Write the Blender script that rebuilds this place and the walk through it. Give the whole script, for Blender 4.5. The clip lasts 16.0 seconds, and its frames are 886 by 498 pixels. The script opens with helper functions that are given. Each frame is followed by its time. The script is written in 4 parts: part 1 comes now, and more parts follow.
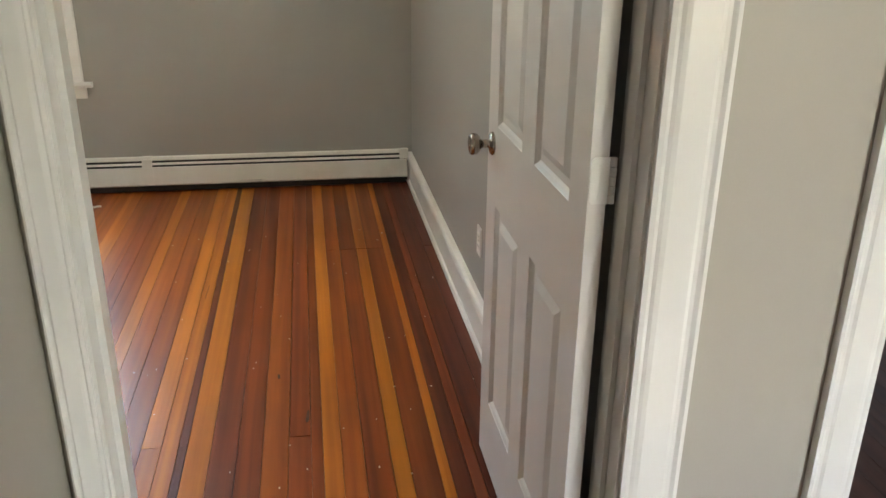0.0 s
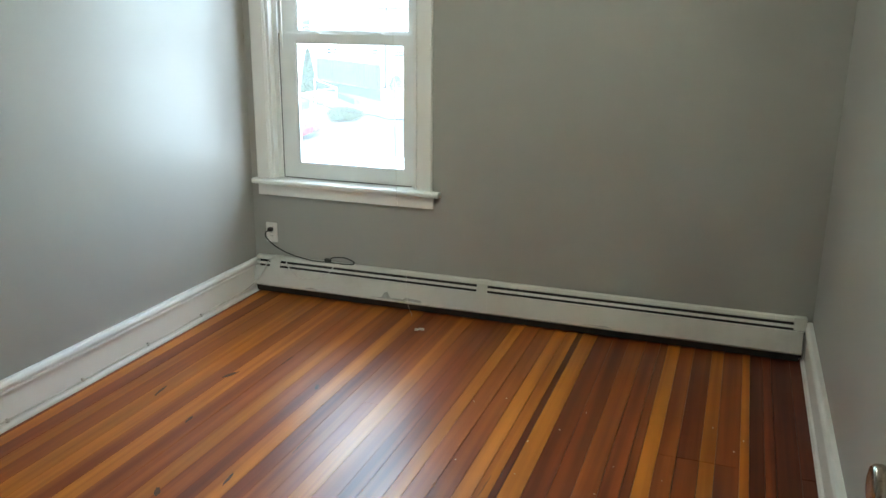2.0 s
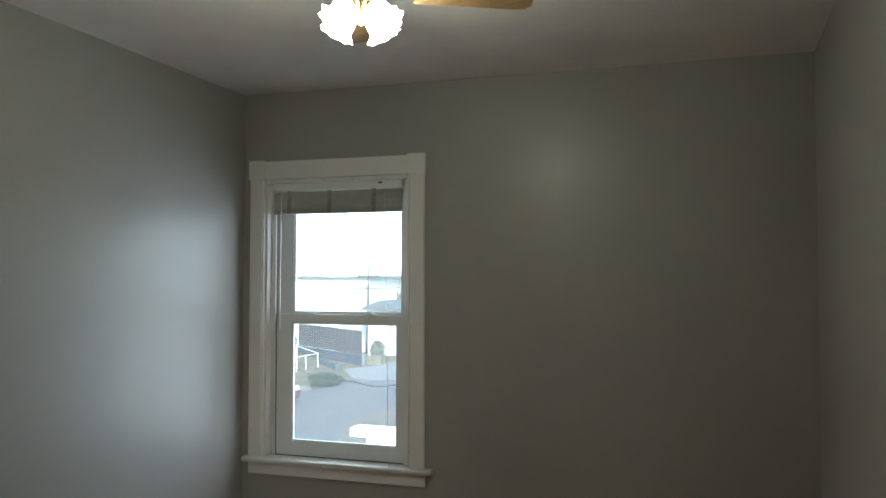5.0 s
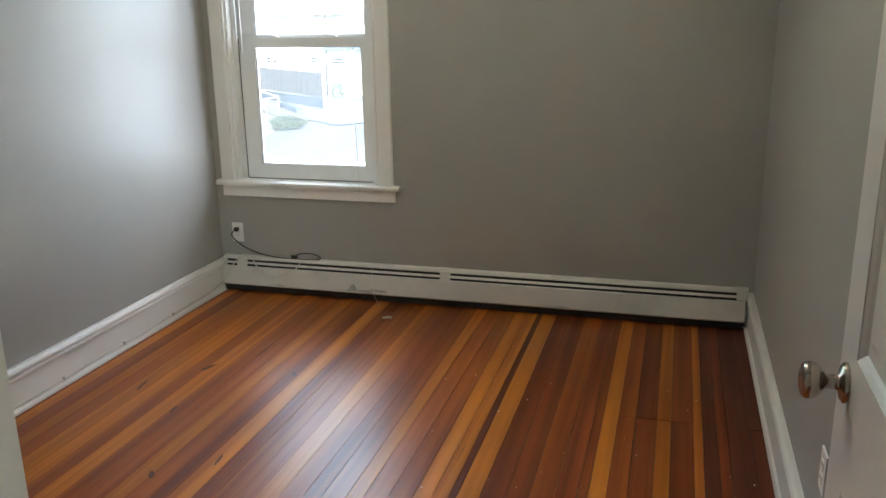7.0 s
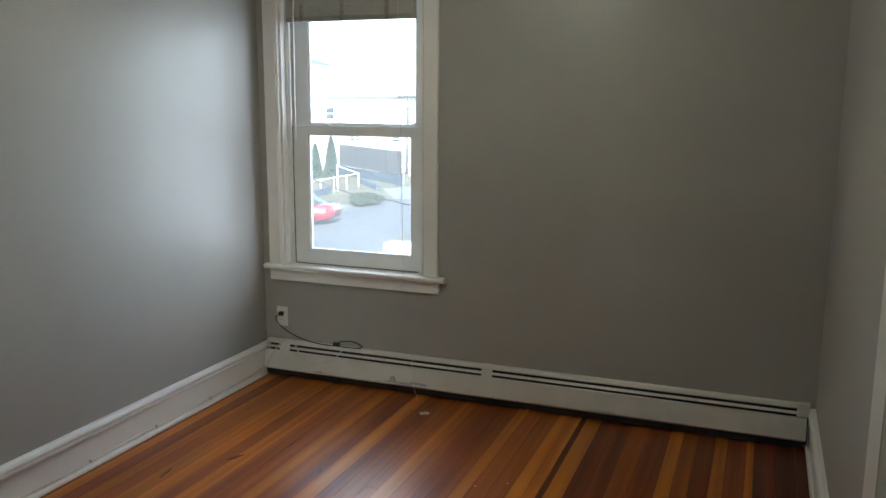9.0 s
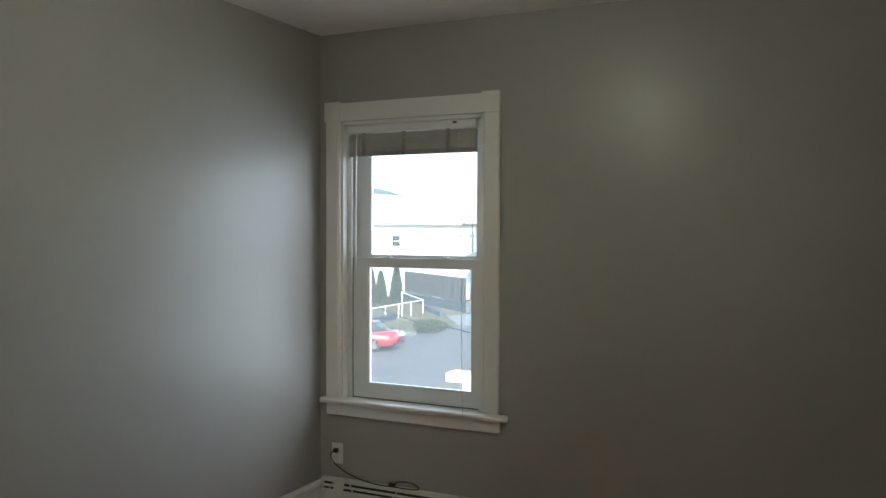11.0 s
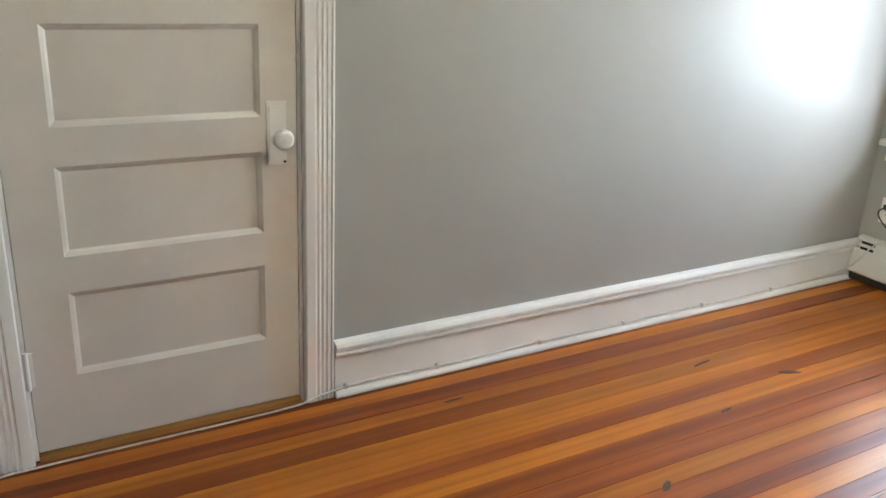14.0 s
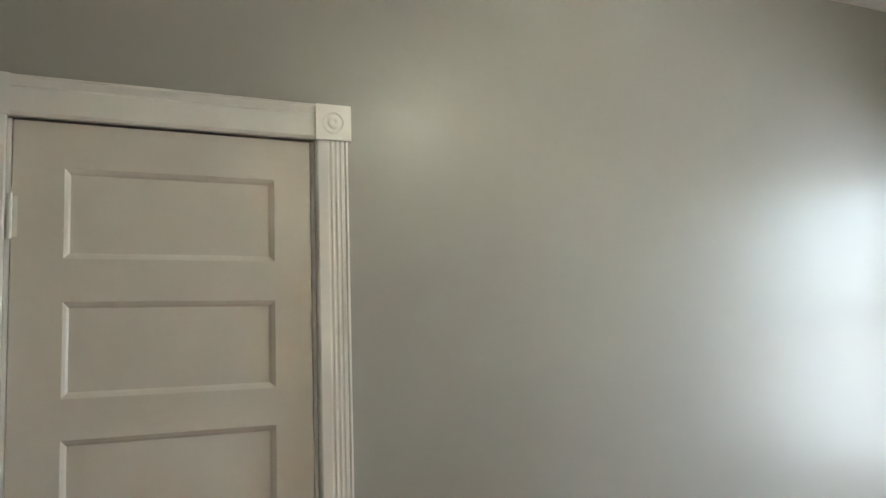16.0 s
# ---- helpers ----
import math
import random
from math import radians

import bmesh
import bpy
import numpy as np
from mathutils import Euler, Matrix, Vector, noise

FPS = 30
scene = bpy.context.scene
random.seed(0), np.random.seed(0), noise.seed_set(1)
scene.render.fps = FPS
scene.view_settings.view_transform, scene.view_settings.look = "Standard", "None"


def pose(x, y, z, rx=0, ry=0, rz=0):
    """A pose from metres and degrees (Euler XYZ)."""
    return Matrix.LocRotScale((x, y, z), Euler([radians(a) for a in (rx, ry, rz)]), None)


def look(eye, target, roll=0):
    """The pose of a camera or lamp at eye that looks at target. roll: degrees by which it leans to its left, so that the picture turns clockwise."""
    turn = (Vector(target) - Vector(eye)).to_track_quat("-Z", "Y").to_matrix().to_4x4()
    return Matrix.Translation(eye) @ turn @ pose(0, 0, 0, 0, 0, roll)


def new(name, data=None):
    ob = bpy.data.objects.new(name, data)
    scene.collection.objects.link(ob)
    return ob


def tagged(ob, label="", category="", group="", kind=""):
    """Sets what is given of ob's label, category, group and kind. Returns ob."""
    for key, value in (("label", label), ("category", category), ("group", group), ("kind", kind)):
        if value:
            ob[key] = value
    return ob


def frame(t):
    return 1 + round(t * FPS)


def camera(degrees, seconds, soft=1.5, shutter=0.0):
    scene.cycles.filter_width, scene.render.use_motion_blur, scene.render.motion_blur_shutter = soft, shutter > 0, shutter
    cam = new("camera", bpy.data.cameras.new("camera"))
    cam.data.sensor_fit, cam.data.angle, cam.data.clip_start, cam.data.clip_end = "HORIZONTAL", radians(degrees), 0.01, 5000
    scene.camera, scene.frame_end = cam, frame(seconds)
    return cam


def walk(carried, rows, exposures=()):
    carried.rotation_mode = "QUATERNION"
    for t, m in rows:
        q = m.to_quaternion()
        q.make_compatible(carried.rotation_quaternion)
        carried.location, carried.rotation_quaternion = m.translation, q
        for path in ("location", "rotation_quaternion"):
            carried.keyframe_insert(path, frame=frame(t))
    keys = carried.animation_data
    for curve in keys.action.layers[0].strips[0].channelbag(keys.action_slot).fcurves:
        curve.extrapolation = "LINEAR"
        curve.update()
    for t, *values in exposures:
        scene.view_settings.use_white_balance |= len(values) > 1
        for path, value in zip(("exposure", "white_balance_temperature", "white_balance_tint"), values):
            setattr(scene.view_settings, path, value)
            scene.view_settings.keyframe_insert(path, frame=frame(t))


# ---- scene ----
cam = camera(56.3, 16.0)
PATH = [
    (0, (2.496, -5.326, 1.637), (2.798, -3.492, 0.898), 0.6),
    (0.3, (2.608, -5.131, 1.648), (2.627, -3.284, 0.881), 0.7),
    (0.5, (2.652, -5.0, 1.644), (2.534, -3.162, 0.865), 0.6),
    (0.8, (2.681, -4.776, 1.635), (2.444, -2.956, 0.842), -0.4),
    (1, (2.683, -4.634, 1.629), (2.402, -2.818, 0.839), -0.1),
    (1.2, (2.691, -4.513, 1.63), (2.323, -2.708, 0.851), -1.1),
    (1.5, (2.714, -4.367, 1.629), (2.185, -2.577, 0.91), -0.9),
    (2, (2.725, -4.214, 1.652), (2.078, -2.403, 1.104), 0.5),
    (2.5, (2.733, -4.157, 1.681), (2.016, -2.324, 1.329), -0.2),
    (3, (2.734, -4.185, 1.719), (1.988, -2.335, 1.573), 0.0),
    (3.5, (2.726, -4.190, 1.742), (1.964, -2.342, 1.789), -0.2),
    (3.7, (2.708, -4.192, 1.743), (1.951, -2.345, 1.862), -0.3),
    (5.8, (2.691, -4.401, 1.720), (2.119, -2.485, 1.664), 0.5),
    (6, (2.667, -4.357, 1.690), (2.096, -2.446, 1.538), 0.2),
    (6.5, (2.684, -4.435, 1.67), (2.136, -2.547, 1.3), -0.5),
    (7, (2.715, -4.459, 1.628), (2.187, -2.606, 1.092), -0.9),
    (7.5, (2.714, -4.471, 1.607), (2.191, -2.642, 0.99), -0.8),
    (8, (2.747, -4.419, 1.619), (2.21, -2.59, 1.014), 0.2),
    (8.5, (2.779, -4.358, 1.642), (2.215, -2.52, 1.092), 0.7),
    (9, (2.841, -4.277, 1.684), (2.129, -2.441, 1.332), 0.3),
    (9.2, (2.841, -4.268, 1.699), (2.089, -2.436, 1.424), 0.4),
    (11.3, (2.792, -4.135, 1.709), (1.919, -2.336, 1.659), 0.3),
    (11.5, (2.736, -4.131, 1.687), (1.878, -2.331, 1.533), 0.3),
    (12, (2.634, -4.086, 1.654), (1.839, -2.301, 1.226), 1.2),
    (12.5, (2.454, -3.959, 1.513), (1.343, -2.352, 1.086), 1.6),
    (13, (2.338, -3.856, 1.465), (0.981, -2.451, 1.033), 2.4),
    (13.5, (2.301, -3.747, 1.471), (0.687, -2.729, 0.871), 2.9),
    (14, (2.297, -3.739, 1.442), (0.683, -2.777, 0.757), 3.0),
    (14.5, (2.275, -3.702, 1.493), (0.665, -2.765, 0.765), 3.8),
    (15, (2.305, -3.759, 1.464), (0.635, -2.759, 1.005), 2.4),
    (15.5, (2.295, -3.772, 1.513), (0.584, -2.751, 1.336), 1.4),
    (16, (2.337, -3.619, 1.444), (0.556, -2.736, 1.659), -1.8),
]

# ---- exposure ----
EXPO = [(0, 4.75, 6400, 3), (0.5, 5.0, 6150, 0), (1.0, 5.15, 5950, -4), (1.6, 5.05, 5700, -10), (2.2, 4.08, 5800, -8), (3.0, 3.22, 5900, -6), (3.7, 3.0, 5950, -6), (5.8, 3.2, 6050, -1),
        (6.6, 3.78, 6200, 2), (7.0, 4.12, 6150, 1), (7.5, 4.68, 6150, 1), (8.5, 4.42, 6050, -3), (9.2, 3.4, 6050, 0), (11.4, 3.1, 6150, -2), (12.5, 3.75, 6250, 4), (13.0, 3.95, 6200, 4), (13.4, 4.3, 6250, 5), (14.0, 5.0, 6150, 0), (15.0, 4.85, 6150, -1), (16.0, 4.35, 6350, -1)]
walk(cam, [(t, look(eye, target, roll)) for t, eye, target, roll in PATH], EXPO)

# ---- plan, metres ----
W, D, H = 3.155, -3.88, 2.85          # room width, inner face of the entrance wall, ceiling
HY, HXL = -4.02, 2.040                 # hall face of the entrance wall, left side of the hall
DX0, DX1, DZ = 2.115, 3.07, 2.07       # entrance opening
GZ = -4.7                             # street level below the room's floor
FAN = (1.59, -1.86)

# ---- world, sun ----
SUN_EL, SUN_ROT = radians(38), radians(150)
world = bpy.data.worlds.new("world")
scene.world = world
world.use_nodes = True
wn = world.node_tree.nodes
sky = wn.new("ShaderNodeTexSky")
sky.sky_type = "NISHITA"
sky.sun_disc = False
sky.sun_elevation, sky.sun_rotation = SUN_EL, SUN_ROT
sky.air_density, sky.dust_density = 1.0, 1.2
wn["Background"].inputs["Strength"].default_value = 0.085
world.node_tree.links.new(sky.outputs["Color"], wn["Background"].inputs["Color"])
sun_dir = Vector((math.sin(SUN_ROT) * math.cos(SUN_EL), math.cos(SUN_ROT) * math.cos(SUN_EL), math.sin(SUN_EL)))
sun = new("sun", bpy.data.lights.new("sun", "SUN"))
sun.data.energy, sun.data.angle, sun.data.color = 1.0, radians(0.5), (1.0, 0.95, 0.88)
sun.matrix_world = look(sun_dir * 50, (0, 0, 0))


def lamp(name, kind, place, watts, color, size=0.05, target=None, size_y=None):
    ob = new(name, bpy.data.lights.new(name, kind))
    ob.data.energy, ob.data.color = watts, color
    if kind == "AREA":
        ob.data.shape, ob.data.size, ob.data.size_y = "RECTANGLE", size, size_y or size
    else:
        ob.data.shadow_soft_size = size
    ob.matrix_world = look(place, target) if target else Matrix.Translation(place)
    return ob


lamp("fan_bulbs", "POINT", (FAN[0], FAN[1], 2.41), 0.7, (1.0, 0.90, 0.70), 0.15)
# two added lamps outside, out of view, boosting the skylight through the window
lamp("sky_fill_lamp", "AREA", (2.2, 2.05, 1.9), 28, (0.85, 0.86, 1.0), 3.2, (0.6, 0.0, 1.6), 3.4)
lamp("sky_fill_lamp", "AREA", (-1.2, 3.2, 3.95), 25, (0.84, 0.87, 1.0), 3.2, (0.6, 0.0, 1.3), 1.9)
# added warm fill for the hall; no source is known there
lamp("hall_fill_lamp", "AREA", (4.7, -7.15, 1.6), 0.9, (1.0, 0.87, 0.71), 0.9, (3.6, -5.0, 1.4), 1.3)
# added cool fill for the next room, its source invented
lamp("other_room_fill_lamp", "AREA", (4.5, -0.05, 1.6), 0.7, (0.85, 0.93, 1.0), 0.9, (4.5, -3.0, 1.3), 1.3)


# ---- materials ----
def nodes(name):
    m = bpy.data.materials.new(name)
    m.use_nodes = True
    return m, m.node_tree.nodes, m.node_tree.links, m.node_tree.nodes["Principled BSDF"]


def surface(name, color, rough=0.5, metal=0.0, vary=0.08, scale=3.0, fine=60.0, bump=0.05, dist=0.002, spec=0.5, grime=None, stretch=(1, 1, 1), coat=0.0):
    """Paint, metal, stone: large and fine unevenness in colour and gloss, fine relief."""
    m, n, l, p = nodes(name)
    tc = n.new("ShaderNodeTexCoord")
    mp = n.new("ShaderNodeMapping")
    mp.inputs["Scale"].default_value = stretch
    l.new(tc.outputs["Object"], mp.inputs["Vector"])
    a, b = n.new("ShaderNodeTexNoise"), n.new("ShaderNodeTexNoise")
    a.inputs["Scale"].default_value, b.inputs["Scale"].default_value = scale, fine
    a.inputs["Detail"].default_value, b.inputs["Detail"].default_value = 4, 3
    l.new(mp.outputs["Vector"], a.inputs["Vector"])
    l.new(mp.outputs["Vector"], b.inputs["Vector"])
    ramp = n.new("ShaderNodeValToRGB")
    dark = grime or tuple(c * (1 - 2 * vary) for c in color)
    lite = tuple(min(1, c * (1 + vary)) for c in color)
    ramp.color_ramp.elements[0].position, ramp.color_ramp.elements[1].position = 0.28, 0.72
    ramp.color_ramp.elements[0].color = (*dark, 1)
    ramp.color_ramp.elements[1].color = (*lite, 1)
    if grime:
        e = ramp.color_ramp.elements.new(0.42)
        e.color = (*color, 1)
    l.new(a.outputs["Fac"], ramp.inputs["Fac"])
    mixc = n.new("ShaderNodeMix")
    mixc.data_type, mixc.blend_type = "RGBA", "MULTIPLY"
    mixc.inputs[0].default_value = min(1.0, vary)
    l.new(ramp.outputs["Color"], mixc.inputs[6])
    l.new(b.outputs["Fac"], mixc.inputs[7])
    l.new(mixc.outputs[2], p.inputs["Base Color"])
    rr = n.new("ShaderNodeMapRange")
    rr.inputs["To Min"].default_value, rr.inputs["To Max"].default_value = max(0.02, rough * 0.985) if 0.28 < rough < 0.36 else rough * 0.88, min(1, rough * 1.1)
    l.new(a.outputs["Fac"], rr.inputs["Value"])
    l.new(rr.outputs["Result"], p.inputs["Roughness"])
    p.inputs["Metallic"].default_value = metal
    p.inputs["Specular IOR Level"].default_value = spec
    p.inputs["Coat Weight"].default_value = coat
    if bump:
        bp = n.new("ShaderNodeBump")
        bp.inputs["Strength"].default_value, bp.inputs["Distance"].default_value = bump, dist
        l.new(b.outputs["Fac"], bp.inputs["Height"])
        l.new(bp.outputs["Normal"], p.inputs["Normal"])
    return m


def plank_wood(name, light, dark, rough=0.24):
    """Old varnished pine: long grain streaks, tone drifting along each board, worn varnish."""
    m, n, l, p = nodes(name)
    tc, oi = n.new("ShaderNodeTexCoord"), n.new("ShaderNodeObjectInfo")
    off = n.new("ShaderNodeVectorMath")
    off.operation = "MULTIPLY_ADD"
    comb = n.new("ShaderNodeCombineXYZ")
    mul = n.new("ShaderNodeMath")
    mul.operation, mul.inputs[1].default_value = "MULTIPLY", 37.0
    l.new(oi.outputs["Random"], mul.inputs[0])
    l.new(mul.outputs[0], comb.inputs["X"])
    l.new(mul.outputs[0], comb.inputs["Y"])
    off.inputs[1].default_value = (1, 1, 1)
    l.new(tc.outputs["Object"], off.inputs[0])
    l.new(comb.outputs["Vector"], off.inputs[2])

    def tex(sx, sy, scale, detail, distort=0.0):
        mp, t = n.new("ShaderNodeMapping"), n.new("ShaderNodeTexNoise")
        mp.inputs["Scale"].default_value = (sx, sy, 1)
        l.new(off.outputs["Vector"], mp.inputs["Vector"])
        l.new(mp.outputs["Vector"], t.inputs["Vector"])
        t.inputs["Scale"].default_value, t.inputs["Detail"].default_value, t.inputs["Distortion"].default_value = scale, detail, distort
        return t.outputs["Fac"]
    grain, band, blot = tex(60, 0.9, 1, 3, 0.3), tex(20, 0.35, 1, 1), tex(16, 1.5, 1, 3, 0.6)
    add = n.new("ShaderNodeMath")
    add.operation = "MULTIPLY_ADD"
    add.inputs[1].default_value = 0.4
    l.new(grain, add.inputs[0])
    l.new(band, add.inputs[2])
    ramp = n.new("ShaderNodeValToRGB")
    ramp.color_ramp.elements[0].position, ramp.color_ramp.elements[1].position = 0.54, 0.88
    ramp.color_ramp.elements[0].color, ramp.color_ramp.elements[1].color = (*light, 1), (*dark, 1)
    l.new(add.outputs[0], ramp.inputs["Fac"])
    hsv = n.new("ShaderNodeHueSaturation")
    l.new(ramp.outputs["Color"], hsv.inputs["Color"])
    vr = n.new("ShaderNodeMapRange")
    vr.inputs["To Min"].default_value, vr.inputs["To Max"].default_value = 0.88, 1.12
    l.new(oi.outputs["Random"], vr.inputs["Value"])
    l.new(vr.outputs["Result"], hsv.inputs["Value"])
    mx = n.new("ShaderNodeMix")
    mx.data_type, mx.blend_type = "RGBA", "MULTIPLY"
    mx.inputs[0].default_value = 0.6
    br = n.new("ShaderNodeMapRange")
    br.inputs["From Min"].default_value, br.inputs["From Max"].default_value = 0.3, 0.6
    br.inputs["To Min"].default_value, br.inputs["To Max"].default_value = 0.72, 1.0
    l.new(blot, br.inputs["Value"])
    l.new(hsv.outputs["Color"], mx.inputs[6])
    l.new(br.outputs["Result"], mx.inputs[7])
    l.new(mx.outputs[2], p.inputs["Base Color"])
    p.inputs["Specular IOR Level"].default_value = 0.30
    rr = n.new("ShaderNodeMapRange")
    rr.inputs["From Min"].default_value, rr.inputs["From Max"].default_value = 0.3, 0.7
    rr.inputs["To Min"].default_value, rr.inputs["To Max"].default_value = 0.29, 0.37
    l.new(tex(12, 2, 1, 2), rr.inputs["Value"])
    l.new(rr.outputs["Result"], p.inputs["Roughness"])
    bp = n.new("ShaderNodeBump")
    bp.inputs["Strength"].default_value, bp.inputs["Distance"].default_value = 0.25, 0.0012
    ripple = n.new("ShaderNodeMath")
    ripple.operation, ripple.inputs[1].default_value = "MULTIPLY_ADD", 0.45
    l.new(tex(40, 9, 1, 2), ripple.inputs[0])
    l.new(band, ripple.inputs[2])
    l.new(ripple.outputs[0], bp.inputs["Height"])
    l.new(bp.outputs["Normal"], p.inputs["Normal"])
    return m


def glow(name, color, strength, base=(0.9, 0.88, 0.82)):
    m, n, l, p = nodes(name)
    p.inputs["Base Color"].default_value = (*base, 1)
    p.inputs["Roughness"].default_value = 0.35
    p.inputs["Emission Color"].default_value = (*color, 1)
    p.inputs["Emission Strength"].default_value = strength
    return m


def pane_glass(name):
    m, n, l, p = nodes(name)
    n.remove(p)
    tr, gl, mix, fr = n.new("ShaderNodeBsdfTransparent"), n.new("ShaderNodeBsdfGlossy"), n.new("ShaderNodeMixShader"), n.new("ShaderNodeFresnel")
    tr.inputs["Color"].default_value = (0.93, 0.96, 0.96, 1)
    gl.inputs["Roughness"].default_value = 0.02
    fr.inputs["IOR"].default_value = 1.45
    l.new(fr.outputs["Fac"], mix.inputs["Fac"])
    l.new(tr.outputs["BSDF"], mix.inputs[1])
    l.new(gl.outputs["BSDF"], mix.inputs[2])
    # translucent share lays a pale veil over the outdoors, standing in for glare
    haze, haze_mix = n.new("ShaderNodeBsdfTranslucent"), n.new("ShaderNodeMixShader")
    haze.inputs["Color"].default_value = (1.0, 0.97, 0.95, 1)
    haze_mix.inputs["Fac"].default_value = 0.04
    l.new(mix.outputs["Shader"], haze_mix.inputs[1])
    l.new(haze.outputs["BSDF"], haze_mix.inputs[2])
    l.new(haze_mix.outputs["Shader"], n["Material Output"].inputs["Surface"])
    return m


def satin(name, color, shift_sheen=False):
    """Rolled satin wall paint: a sheen with a clear core; optionally its coat normal tilts near the window corner, only
    to move the reflection.
    """
    m = surface(name, color, 0.42, spec=0.25, vary=0.03, scale=1.2, fine=260, bump=0.10, dist=0.0012)
    n, l, p = m.node_tree.nodes, m.node_tree.links, m.node_tree.nodes["Principled BSDF"]
    p.inputs["Coat Weight"].default_value, p.inputs["Coat Roughness"].default_value, p.inputs["Coat IOR"].default_value = 0.22, 0.235, 1.4
    if shift_sheen:
        # no real swelling: the tilted coat normal pushes the window's reflection cornerwards
        ge, sep, ramp, sq, bp = n.new("ShaderNodeNewGeometry"), n.new("ShaderNodeSeparateXYZ"), n.new("ShaderNodeMapRange"), n.new("ShaderNodeMath"), n.new("ShaderNodeBump")
        l.new(ge.outputs["Position"], sep.inputs["Vector"])
        l.new(sep.outputs["Y"], ramp.inputs["Value"])
        ramp.inputs["From Min"].default_value, ramp.inputs["From Max"].default_value = -1.9, -0.0
        sq.operation, sq.inputs[1].default_value = "POWER", 1.7
        l.new(ramp.outputs["Result"], sq.inputs[0])
        l.new(sq.outputs[0], bp.inputs["Height"])
        bp.inputs["Strength"].default_value, bp.inputs["Distance"].default_value = 1.0, 0.048
        l.new(bp.outputs["Normal"], p.inputs["Coat Normal"])
    return m


M_WALL = satin("grey_satin_wall_paint", (0.350, 0.343, 0.322))
M_WALLW = satin("grey_satin_wall_paint_shifted_sheen", (0.350, 0.343, 0.322), True)
M_HALL = surface("warm_grey_hall_paint", (0.40, 0.375, 0.33), 0.45, vary=0.03, scale=1.5, fine=240, bump=0.1, dist=0.0012)
M_CEIL = surface("white_ceiling_paint", (0.85, 0.83, 0.81), 0.75, vary=0.04, scale=2.5, fine=35, bump=0.35, dist=0.004)
M_TRIM = surface("white_gloss_trim_paint", (0.74, 0.73, 0.71), 0.30, vary=0.015, scale=2, fine=90, bump=0.08, dist=0.001)
M_DOOR = surface("off_white_door_paint", (0.62, 0.585, 0.54), 0.32, vary=0.035, scale=3, fine=70, bump=0.1, dist=0.0012)
M_DOOR2 = surface("white_door_paint", (0.66, 0.635, 0.61), 0.31, vary=0.03, scale=3, fine=80, bump=0.08, dist=0.001)
M_HEAT = surface("white_enamelled_steel", (0.60, 0.585, 0.54), 0.35, vary=0.05, scale=5, fine=50, bump=0.03, dist=0.001, grime=(0.54, 0.52, 0.47))
M_DARK = surface("dark_dusty_metal", (0.05, 0.05, 0.048), 0.6, vary=0.2, scale=20, fine=90)
# grey steel, taken near black to carry the shade beneath the heater
M_GREY = surface("shade_darkened_steel", (0.035, 0.036, 0.034), 0.45, metal=0.3, vary=0.15, scale=12)
M_VINYL = surface("white_vinyl_window", (0.74, 0.75, 0.75), 0.35, vary=0.02, scale=5)
# dark grey for painted shadow gaps between sash and track
M_GAPSHADE = surface("grey_gap_shade", (0.16, 0.16, 0.165), 0.9, vary=0.2, scale=40)
M_PLATE = surface("white_plastic_plate", (0.75, 0.74, 0.71), 0.31, vary=0.02, scale=20)
M_BLACK = surface("black_rubber_and_shade", (0.012, 0.012, 0.012), 0.4, vary=0.2, scale=30)
M_WHITEC = surface("white_painted_cable", (0.62, 0.60, 0.56), 0.5, vary=0.08, scale=30)
M_NICKEL = surface("brushed_nickel", (0.42, 0.38, 0.33), 0.22, metal=1.0, vary=0.08, scale=30, fine=200)
M_BRASS = surface("polished_brass", (0.75, 0.52, 0.16), 0.18, metal=1.0, vary=0.08, scale=25)
M_BLADE = surface("light_oak_blade", (0.42, 0.27, 0.12), 0.4, vary=0.18, scale=4, fine=60, stretch=(2, 14, 2))
M_BLIND = surface("dusty_white_slat", (0.42, 0.41, 0.38), 0.45, vary=0.15, scale=9, grime=(0.27, 0.25, 0.21))
M_SHADE = glow("frosted_glass_shade", (1.0, 0.93, 0.80), 3.4)
M_BULB = glow("glowing_bulb", (1.0, 0.88, 0.7), 2.5)
M_GLASS = pane_glass("window_glass")
M_SUB = surface("dark_subfloor", (0.03, 0.014, 0.008), 0.8)
M_KNOT = surface("dark_knot_wood", (0.085, 0.032, 0.016), 0.5, vary=0.25, scale=60)
M_FL = plank_wood("orange_heart_pine", (0.49, 0.172, 0.020), (0.33, 0.095, 0.012))
M_FM = plank_wood("russet_heart_pine", (0.34, 0.094, 0.015), (0.21, 0.048, 0.010))
M_FR = plank_wood("red_brown_heart_pine", (0.25, 0.060, 0.013), (0.14, 0.028, 0.008))
M_FD = plank_wood("dark_heart_pine", (0.14, 0.032, 0.012), (0.07, 0.014, 0.007))
M_DFL = plank_wood("dark_stained_floor", (0.09, 0.03, 0.018), (0.05, 0.016, 0.01))
M_THR = plank_wood("worn_threshold_wood", (0.34, 0.17, 0.05), (0.2, 0.08, 0.025))
M_ASPH = surface("weathered_asphalt", (0.098, 0.088, 0.086), 0.9, vary=0.15, scale=0.25, fine=8, bump=0.3, dist=0.01)
M_CONC = surface("pale_concrete", (0.17, 0.165, 0.16), 0.85, vary=0.12, scale=0.6, fine=15, bump=0.2, dist=0.005)
M_GRASS = surface("dry_winter_lawn", (0.12, 0.095, 0.05), 0.95, vary=0.25, scale=0.5, fine=20, bump=0.5, dist=0.03)
